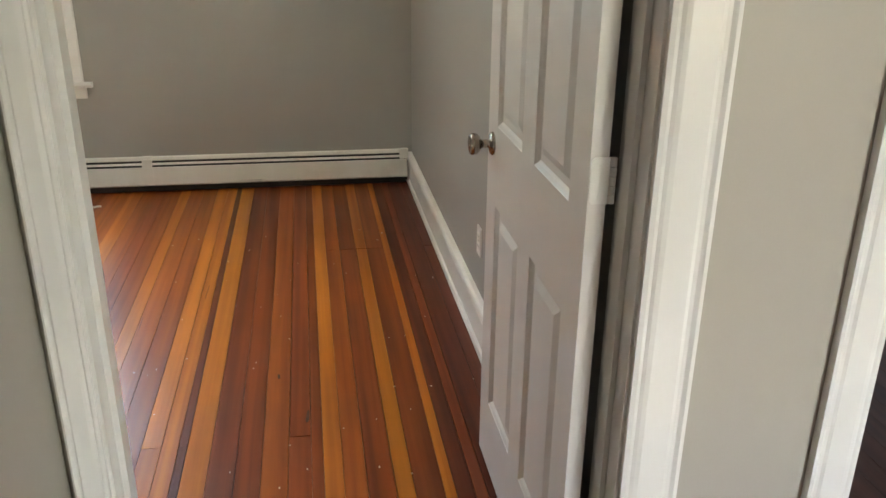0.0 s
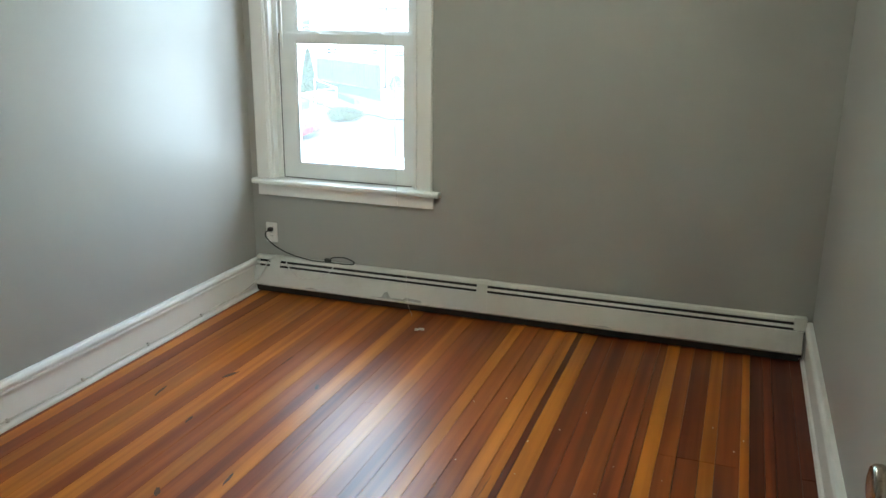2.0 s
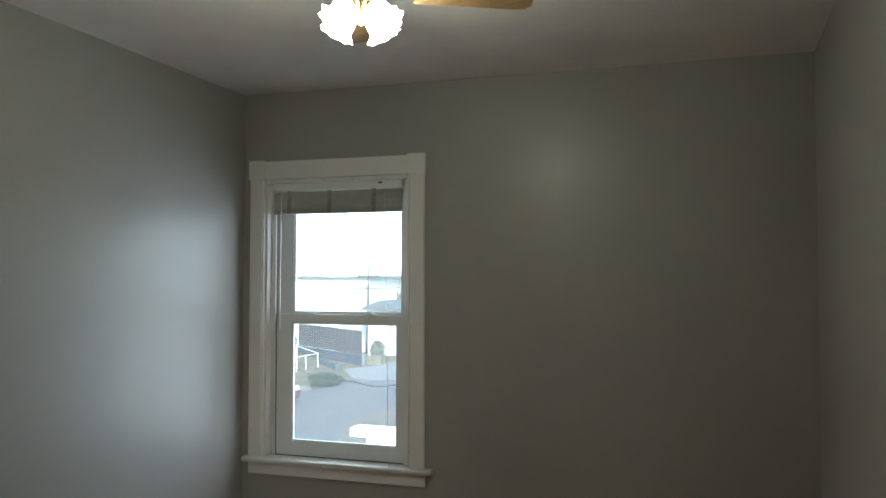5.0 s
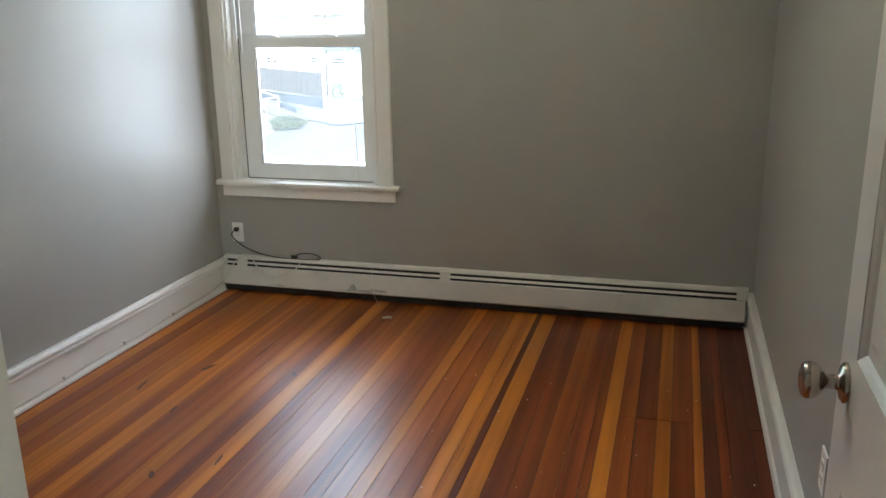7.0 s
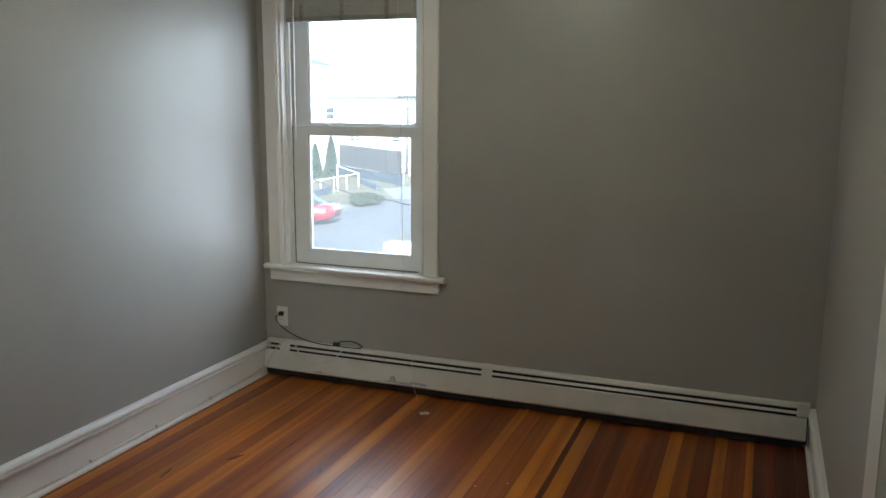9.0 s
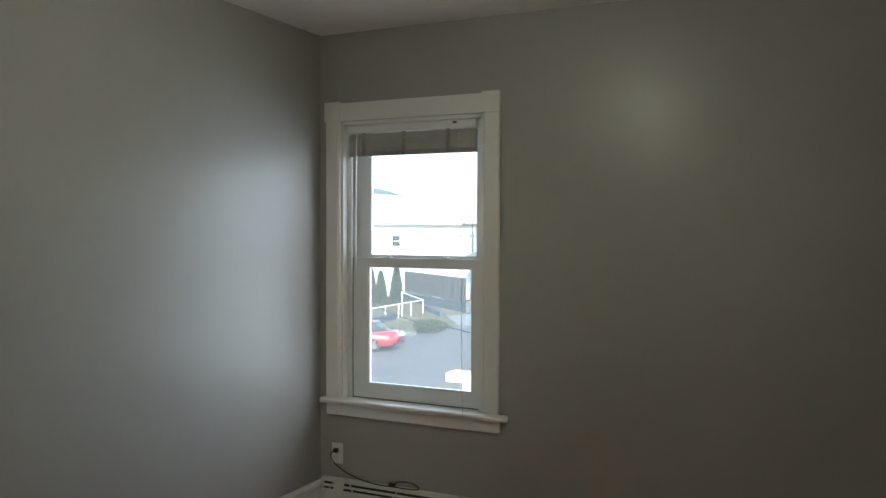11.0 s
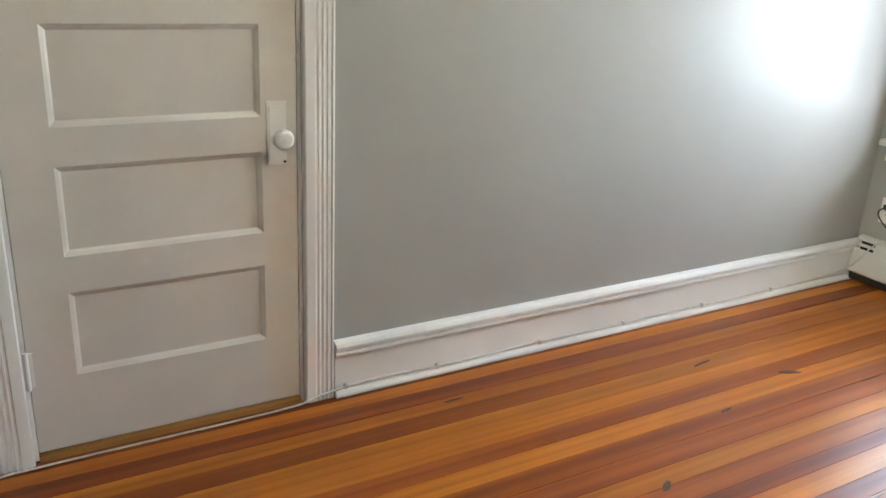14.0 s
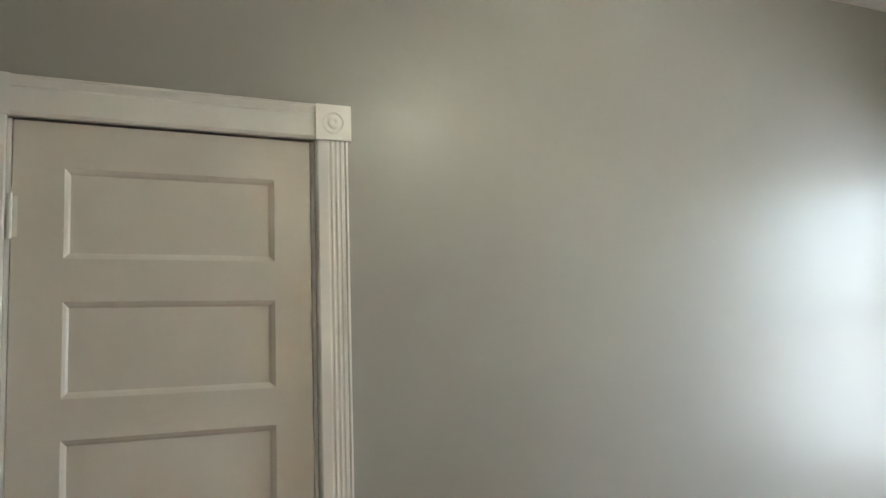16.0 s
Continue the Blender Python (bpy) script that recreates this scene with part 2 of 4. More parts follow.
M_BLUEW = surface("blue_grey_painted_block", (0.045, 0.06, 0.08), 0.8, vary=0.12, scale=1.0, fine=20)
M_TANW = surface("tan_stone_wall", (0.16, 0.14, 0.11), 0.85, vary=0.2, scale=2.0, fine=14)
M_EARTH = surface("tan_bare_earth", (0.125, 0.10, 0.075), 0.95, vary=0.2, scale=0.6, fine=14, bump=0.4, dist=0.02)
M_TAPE = surface("stained_ladder_tape", (0.37, 0.35, 0.30), 0.8, vary=0.2, scale=30)
M_SCUFF = surface("worn_grey_enamel", (0.42, 0.41, 0.385), 0.6, vary=0.15, scale=25)
M_FENCE = surface("weathered_grey_fence_wood", (0.075, 0.067, 0.066), 0.85, vary=0.3, scale=3.0, stretch=(3, 3, 0.4))
M_SIDING = surface("white_vinyl_siding", (0.62, 0.62, 0.60), 0.6, vary=0.05, scale=0.8)
M_ROOF = surface("grey_asphalt_shingle", (0.10, 0.115, 0.125), 0.9, vary=0.2, scale=1.5)
M_ROOFL = surface("sun_bleached_shingle", (0.42, 0.43, 0.44), 0.9, vary=0.1, scale=1.5)
M_ROOFG = surface("green_grey_shingle", (0.09, 0.14, 0.13), 0.9, vary=0.2, scale=1.5)
M_WPAINT = surface("white_exterior_paint", (0.75, 0.75, 0.73), 0.5, vary=0.04, scale=2)
M_WING = surface("dark_far_glass", (0.04, 0.05, 0.06), 0.15)
M_RED = surface("red_car_paint", (0.33, 0.03, 0.04), 0.25, vary=0.03, scale=2, coat=0.8)
M_TYRE = surface("black_tyre", (0.015, 0.015, 0.015), 0.8)
M_RIM = surface("silver_alloy_rim", (0.5, 0.5, 0.52), 0.3, metal=0.9)
M_LEAF = surface("dark_evergreen_leaf", (0.03, 0.055, 0.025), 0.7, vary=0.3, scale=4)
M_BUSH = surface("olive_bush_leaf", (0.05, 0.075, 0.03), 0.7, vary=0.3, scale=4)
M_BARK = surface("grey_bark", (0.10, 0.08, 0.065), 0.9, vary=0.25, scale=5)
M_ORANGE = surface("grimy_latch_steel", (0.12, 0.09, 0.06), 0.4, metal=0.6, vary=0.3, scale=40)


# ---- building blocks ----
ORIGIN = {}


def box(bm, x0, x1, y0, y1, z0, z1):
    v = [bm.verts.new((x, y, z)) for x in (x0, x1) for y in (y0, y1) for z in (z0, z1)]
    for f in ((0, 1, 3, 2), (4, 6, 7, 5), (0, 4, 5, 1), (2, 3, 7, 6), (0, 2, 6, 4), (1, 5, 7, 3)):
        bm.faces.new([v[i] for i in f])
    return v


def prism(bm, profile, place, a, b):
    """Sweep a closed profile of (u, v) from a to b; place(u, v, w) gives the point."""
    r0 = [bm.verts.new(place(u, v, a)) for u, v in profile]
    r1 = [bm.verts.new(place(u, v, b)) for u, v in profile]
    k = len(profile)
    for i in range(k):
        bm.faces.new((r0[i], r0[(i + 1) % k], r1[(i + 1) % k], r1[i]))
    bm.faces.new(r0)
    bm.faces.new(r1[::-1])


def lathe(bm, profile, m=None, seg=20, ruffle=0.0, waves=0):
    """Turn (radius, height) pairs round z; m places the result."""
    m = m or Matrix()
    rings = []
    for j, (r, h) in enumerate(profile):
        ring = []
        for i in range(seg):
            a = 2 * math.pi * i / seg
            k = j / (len(profile) - 1)
            rr = r * (1 + ruffle * k ** 3 * math.sin(waves * a))
            hh = h + ruffle * 0.25 * r * k ** 3 * math.cos(waves * a)
            ring.append(bm.verts.new(m @ Vector((rr * math.cos(a), rr * math.sin(a), hh))))
        rings.append(ring)
    for r0, r1 in zip(rings, rings[1:]):
        for i in range(seg):
            bm.faces.new((r0[i], r0[(i + 1) % seg], r1[(i + 1) % seg], r1[i]))
    return rings


def tube(bm, pts, r, seg=6):
    """A round cable through points, smoothed."""
    pts = [Vector(p) for p in pts]
    fine = []
    for i in range(len(pts) - 1):
        p0, p1, p2, p3 = pts[max(i - 1, 0)], pts[i], pts[i + 1], pts[min(i + 2, len(pts) - 1)]
        for s in range(5):
            t = s / 5
            fine.append(0.5 * ((2 * p1) + (p2 - p0) * t + (2 * p0 - 5 * p1 + 4 * p2 - p3) * t * t + (3 * p1 - p0 - 3 * p2 + p3) * t ** 3))
    fine.append(pts[-1])
    rings = []
    for i, c in enumerate(fine):
        d = (fine[min(i + 1, len(fine) - 1)] - fine[max(i - 1, 0)]).normalized()
        u = d.cross(Vector((0.13, 0.21, 0.97))).normalized()
        w = d.cross(u)
        rings.append([bm.verts.new(c + r * (math.cos(2 * math.pi * k / seg) * u + math.sin(2 * math.pi * k / seg) * w)) for k in range(seg)])
    for a, b in zip(rings, rings[1:]):
        for k in range(seg):
            bm.faces.new((a[k], a[(k + 1) % seg], b[(k + 1) % seg], b[k]))
    bm.faces.new(rings[0])
    bm.faces.new(rings[-1])


def soft(bm, w=0.002, seg=1):
    """Rounded edges on all sharp edges."""
    edges = [e for e in bm.edges if len(e.link_faces) == 2 and e.calc_face_angle(0) > 0.6]
    bmesh.ops.bevel(bm, geom=edges, offset=w, segments=seg, affect="EDGES", clamp_overlap=True)


def finish(bm, name, material, smooth=False):
    bmesh.ops.recalc_face_normals(bm, faces=bm.faces)
    me = bpy.data.meshes.new(name)
    bm.to_mesh(me)
    bm.free()
    me.materials.append(material)
    if smooth:
        me.shade_smooth()
    return me


def thing(name, at, label="", category="", group="", kind=""):
    ob = new(name)
    ob.location = at
    ob.empty_display_size = 0.1
    ORIGIN[ob.name] = Vector(at)
    return tagged(ob, label, category, group, kind)


def part(name, bm, material, parent, label="", smooth=False):
    """One mesh from world-space geometry, under a thing or a part."""
    o = ORIGIN[parent.name]
    bmesh.ops.translate(bm, vec=-o, verts=bm.verts)
    ob = new(name, finish(bm, name, material, smooth))
    ob.parent = parent
    ORIGIN[ob.name] = o
    return tagged(ob, label)


def solid(name, bm, material, label="", category="", kind="", smooth=False, group=""):
    """A top-level thing of one mesh, its origin at its base."""
    bm.verts.ensure_lookup_table()
    lo = [min(v.co[i] for v in bm.verts) for i in range(3)]
    hi = [max(v.co[i] for v in bm.verts) for i in range(3)]
    o = Vector(((lo[0] + hi[0]) / 2, (lo[1] + hi[1]) / 2, lo[2]))
    bmesh.ops.translate(bm, vec=-o, verts=bm.verts)
    ob = new(name, finish(bm, name, material, smooth))
    ob.location = o
    ORIGIN[ob.name] = o
    return tagged(ob, label, category, group, kind)


def boxed(name, dims, material, parent, label="", bevel=0.0, seg=1, smooth=False):
    bm = bmesh.new()
    box(bm, *dims)
    if bevel:
        soft(bm, bevel, seg)
    return part(name, bm, material, parent, label, smooth)


# ---- room shell ----
def wall(name, boxes, material, label):
    bm = bmesh.new()
    for b in boxes:
        box(bm, *b)
    return solid(name, bm, material, label, kind="structure")


LD0, LD1, LDZ = -3.690, -2.878, 2.045     # closet door opening in the left wall
WX0, WX1, WZ0, WZ1 = 0.145, 1.058, 0.675, 2.335   # window opening
wall("wall_west", [(-0.12, 0, LD1, 0, -0.02, H), (-0.12, 0, D, LD0, -0.02, H), (-0.12, 0, LD0, LD1, LDZ, H)], M_WALLW, "grey satin painted plaster wall with the closet door")
wall("wall_north", [(-0.12, WX0, 0, 0.2, -0.3, H), (WX1, W + 0.12, 0, 0.2, -0.3, H), (WX0, WX1, 0, 0.2, -0.3, WZ0), (WX0, WX1, 0, 0.2, WZ1, H)], M_WALL, "grey satin painted plaster wall round the window")
wall("wall_east", [(W, W + 0.12, D, 0, -0.02, H)], M_WALL, "grey satin painted plaster wall behind the open door")
wall("wall_south", [(-0.12, DX0 - 0.02, (D + HY) / 2, D, -0.02, H), (DX1 + 0.02, W + 0.12, (D + HY) / 2, D, -0.02, H), (DX0 - 0.02, DX1 + 0.02, (D + HY) / 2, D, DZ + 0.02, H)], M_WALL, "grey painted wall with the bedroom doorway")
wall("hall_wall_north", [(HXL - 0.12, DX0 - 0.02, HY, (D + HY) / 2, -0.02, H), (DX1 + 0.02, 3.60, HY, (D + HY) / 2, -0.02, H), (DX0 - 0.02, DX1 + 0.02, HY, (D + HY) / 2, DZ + 0.02, H), (3.60, 4.45, HY, (D + HY) / 2, DZ + 0.02, H), (4.45, 5.5, HY, (D + HY) / 2, -0.02, H)], M_HALL, "warm grey painted hall wall with two doorways")
wall("hall_wall_west", [(HXL - 0.12, HXL, -7.2, HY, -0.02, H)], M_HALL, "warm grey painted hall wall")
wall("hall_wall_east", [(5.5, 5.62, -7.2, 0.2, -0.02, H)], M_HALL, "warm grey painted hall wall")
# opening is invented, out of view, to let daylight into the hall
wall("hall_wall_south", [(HXL - 0.12, 4.2, -7.32, -7.2, -0.02, H), (5.2, 5.62, -7.32, -7.2, -0.02, H), (4.2, 5.2, -7.32, -7.2, -0.02, 0.8), (4.2, 5.2, -7.32, -7.2, 2.3, H)], M_HALL, "warm grey painted hall wall with an added, unseen opening for light")
wall("other_room_wall_west", [(W + 0.12, W + 0.2, (D + HY) / 2, 0, -0.02, H)], M_HALL, "plain grey wall of the next room")
# unseen opening, made up as a light source for the next room
wall("other_room_wall_north", [(W + 0.12, 4.0, 0, 0.2, -0.3, H), (5.0, 5.62, 0, 0.2, -0.3, H), (4.0, 5.0, 0, 0.2, -0.3, 0.8), (4.0, 5.0, 0, 0.2, 2.3, H)], M_HALL, "plain grey wall of the next room with an added, unseen opening for light")
wall("closet_wall", [(-0.85, -0.8, -4.0, -2.5, -0.02, H), (-0.8, -0.12, -2.55, -2.5, -0.02, H), (-0.8, -0.12, -4.0, -3.95, -0.02, H)], M_HALL, "plain closet wall behind the closed door")
bm = bmesh.new()
box(bm, -0.9, W + 0.12, -4.0, 0.2, H, H + 0.12)
solid("ceiling", bm, M_CEIL, "white painted plaster ceiling, slightly uneven", kind="structure")
bm = bmesh.new()
box(bm, HXL - 0.12, 5.62, -7.32, HY + 0.0, H, H + 0.12)
box(bm, W + 0.12, 5.62, HY + 0.002, 0.2, H, H + 0.12)
solid("hall_ceiling", bm, M_CEIL, "white painted hall ceiling", kind="structure")
bm = bmesh.new()
box(bm, -0.9, 5.62, -7.32, 0.2, -0.3, -0.022)
solid("subfloor", bm, M_SUB, "dark boards under the floor planks", kind="structure")


# ---- trim ----
BASE = [(0, 0), (0.036, 0), (0.036, 0.010), (0.030, 0.020), (0.021, 0.024), (0.020, 0.146), (0.029, 0.149), (0.031, 0.155), (0.030, 0.163), (0.025, 0.166), (0.025, 0.170), (0.033, 0.173), (0.034, 0.184), (0.028, 0.195), (0.018, 0.202), (0, 0.202)]


def base_run(name, place, a, b, label):
    bm = bmesh.new()
    prism(bm, BASE, place, a, b)
    return solid(name, bm, M_TRIM, label, kind="structure")


base_run("baseboard_west", lambda u, v, w: (u, w, v), LD1 + 0.102, -0.002, "tall white moulded baseboard, gloss paint, chipped shoe")
base_run("baseboard_east", lambda u, v, w: (W - u, w, v), D + 0.05, -0.002, "tall white moulded baseboard, gloss paint")
base_run("baseboard_south", lambda u, v, w: (w, D + u, v), 0.04, DX0 - 0.12, "tall white moulded baseboard, gloss paint")
base_run("baseboard_hall", lambda u, v, w: (w, HY - u, v), 3.195, 3.488, "tall white moulded baseboard in the hall")


def flutes(w, d):
    """Fluted casing profile, w wide and d deep."""
    p = [(0, 0), (0, d * 0.75), (w * 0.05, d * 0.95), (w * 0.30, d)]
    for k in range(3):
        a = w * (0.34 + 0.15 * k)
        p += [(a, d), (a + w * 0.03, d * 0.87), (a + w * 0.08, d * 0.87), (a + w * 0.11, d)]
    return p + [(w * 0.84, d), (w * 0.88, d * 0.7), (w * 0.92, d * 0.98), (w * 0.98, d * 0.95), (w, d * 0.75), (w, 0)]


def plain_casing(w, d):
    return [(0, 0), (0, d * 0.7), (w * 0.08, d * 0.8), (w * 0.14, d * 0.72), (w * 0.2, d * 0.86), (w * 0.28, d * 0.95), (w * 0.72, d), (w * 0.79, d * 0.84), (w * 0.86, d * 0.88), (w * 0.93, d * 1.1), (w, d * 1.05), (w, 0)]


# closet door casing
dc = thing("door_1_trim", (0, (LD0 + LD1) / 2, 0), "white fluted door casing with bull's-eye corner blocks", kind="structure")
for s, y in ((1, LD1), (-1, LD0)):
    bm = bmesh.new()
    prism(bm, flutes(0.098, 0.026), lambda u, v, w, y=y, s=s: (v, y + s * u, w), 0.0, 2.042)
    part("casing", bm, M_TRIM, dc)
    bm = bmesh.new()
    y0, y1 = sorted((y - s * 0.004, y + s * 0.106))
    box(bm, 0, 0.032, y0, y1, 2.042, 2.150)
    soft(bm, 0.004, 2)
    c = Matrix.Translation((0.030, (y0 + y1) / 2, 2.096)) @ pose(0, 0, 0, 0, 90, 0)
    lathe(bm, [(0.036, 0.0), (0.036, 0.004), (0.030, 0.005), (0.026, 0.001), (0.020, 0.001), (0.017, 0.006), (0.010, 0.007), (0.001, 0.004)], c, 24)
    part("corner_block", bm, M_TRIM, dc)
bm = bmesh.new()
prism(bm, [(0, 0), (0, 0.020), (0.008, 0.026), (0.070, 0.026), (0.078, 0.020), (0.086, 0.024), (0.096, 0.030), (0.104, 0.030), (0.104, 0)], lambda u, v, w: (v, w, 2.044 + u), LD0 + 0.004, LD1 - 0.004)
part("head_casing", bm, M_TRIM, dc)
boxed("jamb", (-0.12, -0.001, LD1 - 0.012, LD1 - 0.001, 0.0, 2.04), M_TRIM, dc)
boxed("jamb", (-0.12, -0.001, LD0 + 0.001, LD0 + 0.012, 0.0, 2.04), M_TRIM, dc)
boxed("threshold", (-0.12, 0.012, LD0 + 0.013, LD1 - 0.013, 0.0005, 0.017), M_THR, dc, "worn bare wooden threshold, chipped white paint", 0.004)


def recess(bm, P, u0, u1, v0, v1, back, slope, field=None):
    """A sunk panel with sloped sides; P(u, v, d) gives the point at depth d. field: raised centre."""
    def ring(i, d):
        return [bm.verts.new(P(u, v, d)) for u, v in ((u0 + i, v0 + i), (u1 - i, v0 + i), (u1 - i, v1 - i), (u0 + i, v1 - i))]
    steps = [(-0.004, 0.0), (0.0, 0.001), (slope * 0.6, back * 0.55), (slope, back)]
    if field:
        steps += [(field, back), (field + 0.022, back * 0.25)]
    rings = [ring(i, d) for i, d in steps]
    for a, b in zip(rings, rings[1:]):
        for k in range(4):
            bm.faces.new((a[k], a[(k + 1) % 4], b[(k + 1) % 4], b[k]))
    bm.faces.new(rings[-1])
    back_ring = [bm.verts.new(P(u, v, back + 0.008)) for u, v in ((u0 - 0.004, v0 - 0.004), (u1 + 0.004, v0 - 0.004), (u1 + 0.004, v1 + 0.004), (u0 - 0.004, v1 + 0.004))]
    for k in range(4):
        bm.faces.new((rings[0][k], back_ring[k], back_ring[(k + 1) % 4], rings[0][(k + 1) % 4]))
    bm.faces.new(back_ring[::-1])


def panel_door(root, P, cols, rows, width, height, foot, thick, mat, field=None):
    """Stiles, rails and sunk panels. cols, rows: spans of the panels; P(u, v, d)."""
    def slab(name, u0, u1, v0, v1):
        bm = bmesh.new()
        a, b = P(u0, v0, 0.0), P(u1, v1, thick)
        lo, hi = [min(p, q) for p, q in zip(a, b)], [max(p, q) for p, q in zip(a, b)]
        box(bm, lo[0], hi[0], lo[1], hi[1], lo[2], hi[2])
        part(name, bm, mat, root)
    slab("stile", 0, cols[0][0], foot, height)
    slab("stile", cols[-1][1], width, foot, height)
    zs = [foot] + [z for r in rows for z in r] + [height]
    for i in range(0, len(zs), 2):
        slab("rail", cols[0][0], cols[-1][1], zs[i], zs[i + 1])
    for (a0, a1), (b0, b1) in zip(cols, cols[1:]):
        for r in rows:
            slab("muntin", a1, b0, r[0], r[1])
    for c in cols:
        for r in rows:
            bm = bmesh.new()
            recess(bm, P, c[0], c[1], r[0], r[1], 0.011, 0.016, field)
            part("panel", bm, mat, root)


# closet door, closed: five flat panels
door1 = thing("door_1", (0, (LD0 + LD1) / 2, 0.03), "closed off-white painted five-panel closet door, smudged near the foot", kind="structure")
P1 = lambda u, v, d: (-0.004 - d, LD0 + 0.014 + u, v)
panel_door(door1, P1, [(0.122, 0.676)], [(0.250, 0.500), (0.606, 0.855), (0.959, 1.217), (1.321, 1.568), (1.680, 1.918)], 0.784, 2.038, 0.024, 0.034, M_DOOR)
bm = bmesh.new()
box(bm, -0.004, 0.001, -2.984, -2.925, 0.815, 1.002)
soft(bm, 0.003)
box(bm, 0.0005, 0.0035, -2.977, -2.932, 0.830, 0.988)
esc = part("escutcheon", bm, M_TRIM, door1, "white painted rectangular lock plate")
bm = bmesh.new()
lathe(bm, [(0.010, 0.0), (0.010, 0.030), (0.022, 0.036), (0.029, 0.044), (0.030, 0.056), (0.026, 0.064), (0.018, 0.066), (0.001, 0.067)], Matrix.Translation((0.003, -2.952, 0.900)) @ pose(0, 0, 0, 0, 90, 0), 24)
part("door_knob", bm, M_PLATE, door1, "round white painted door knob", True)
bm = bmesh.new()
lathe(bm, [(0.0045, 0), (0.0045, 0.002), (0.0001, 0.002)], Matrix.Translation((0.001, -2.931, 0.822)) @ pose(0, 0, 0, 0, 90, 0), 10)
part("screw", bm, M_DARK, door1)
for zc in (0.290, 1.785):
    bm = bmesh.new()
    lathe(bm, [(0.0001, -0.058), (0.007, -0.057), (0.007, 0.057), (0.0001, 0.058)], Matrix.Translation((0.006, LD0 + 0.010, zc)), 10)
    box(bm, -0.002, 0.002, LD0 + 0.010, LD0 + 0.028, zc - 0.052, zc + 0.052)
    part("hinge", bm, M_TRIM, door1)

# entrance: jambs, stops, casings on both faces
en = thing("door_2_trim", ((DX0 + DX1) / 2, HY, 0), "white painted door frame and moulded casings of the bedroom doorway", kind="structure")
boxed("jamb", (DX0 - 0.02, DX0, HY, D, 0, DZ), M_TRIM, en, "", 0.001)
boxed("jamb", (DX1, DX1 + 0.02, HY, D, 0, DZ), M_TRIM, en, "", 0.001)
boxed("jamb", (DX0 - 0.02, DX1 + 0.02, HY, D, DZ, DZ + 0.02), M_TRIM, en)
boxed("door_stop", (DX0 + 0.0005, DX0 + 0.012, HY + 0.05, D - 0.045, 0, DZ - 0.012), M_TRIM, en, "", 0.002)
boxed("door_stop", (DX1 - 0.012, DX1 - 0.0005, HY + 0.05, D - 0.045, 0, DZ - 0.012), M_TRIM, en, "", 0.002)
boxed("door_stop", (DX0, DX1, HY + 0.05, D - 0.045, DZ - 0.012, DZ - 0.0005), M_TRIM, en)


def casing_run(root, x, s, y, sy, w, z1):
    bm = bmesh.new()
    prism(bm, plain_casing(w, 0.020), lambda u, v, h: (x + s * u, y + sy * v, h), 0, z1)
    part("casing", bm, M_TRIM, root)


casing_run(en, DX1 + 0.006, 1, HY, -1, 0.118, DZ + 0.004)
casing_run(en, DX0 - 0.006, -1, HY, -1, 0.056, DZ + 0.004)
casing_run(en, DX0 - 0.006, -1, D, 1, 0.098, DZ + 0.004)
casing_run(en, DX1 + 0.006, 1, D, 1, 0.062, DZ + 0.004)
for y, sy, xa, xb in ((HY, -1, 2.048, 3.174), (D, 1, 2.006, 3.118)):
    bm = bmesh.new()
    prism(bm, plain_casing(0.1, 0.020), lambda u, v, h: (h, y + sy * v, DZ + 0.005 + u), xa, xb)
    part("head_casing", bm, M_TRIM, en)
bm = bmesh.new()
box(bm, DX0, DX0 + 0.0016, D - 0.036, D - 0.004, 1.000, 1.070)
part("strike_plate", bm, M_TRIM, en, "white painted strike plate with chipped paint")
bm = bmesh.new()
prism(bm, [(-0.030, 1.020), (-0.026, 1.050), (-0.020, 1.056), (-0.016, 1.040), (-0.018, 1.024), (-0.024, 1.014)], lambda u, v, w: (w, D + u, v), DX0 + 0.0016, DX0 + 0.0021)
prism(bm, [(-0.014, 1.012), (-0.012, 1.034), (-0.006, 1.052), (-0.002, 1.044), (-0.005, 1.022), (-0.009, 1.004)], lambda u, v, w: (w, D + u, v), DX0 + 0.0016, DX0 + 0.0020)
part("latch_hole", bm, M_ORANGE, en, "dark worn latch hole")
casing2 = thing("door_3_trim", (3.6, HY, 0), "white painted casing of the next doorway", kind="structure")
casing_run(casing2, 3.594, -1, HY, -1, 0.104, DZ + 0.004)
casing_run(casing2, 4.456, 1, HY, -1, 0.104, DZ + 0.004)
boxed("jamb", (3.59, 3.605, HY, D - 0.07, 0, DZ), M_TRIM, casing2)
boxed("jamb", (4.445, 4.46, HY, D - 0.07, 0, DZ), M_TRIM, casing2)
bm = bmesh.new()
prism(bm, plain_casing(0.1, 0.020), lambda u, v, h: (h, HY - v, DZ + 0.005 + u), 3.492, 4.558)
part("head_casing", bm, M_TRIM, casing2)

# bedroom door, open against the east wall: six raised panels
DF, DH, DW = 3.000, -3.918, 0.868
door2 = thing("door_2", (DF + 0.018, DH, 0.012), "open white painted six-panel door with a nickel knob, against the wall", kind="structure")
P2 = lambda u, v, d: (DF + d, DH + u, v)
panel_door(door2, P2, [(0.110, 0.376), (0.490, 0.757)], [(0.240, 0.888), (1.115, 1.660), (1.765, 1.935)], DW, 2.050, 0.012, 0.036, M_DOOR2, 0.034)
kn = Matrix.Translation((DF, DH + DW - 0.062, 1.056)) @ pose(0, 0, 0, 0, -90, 0)
bm = bmesh.new()
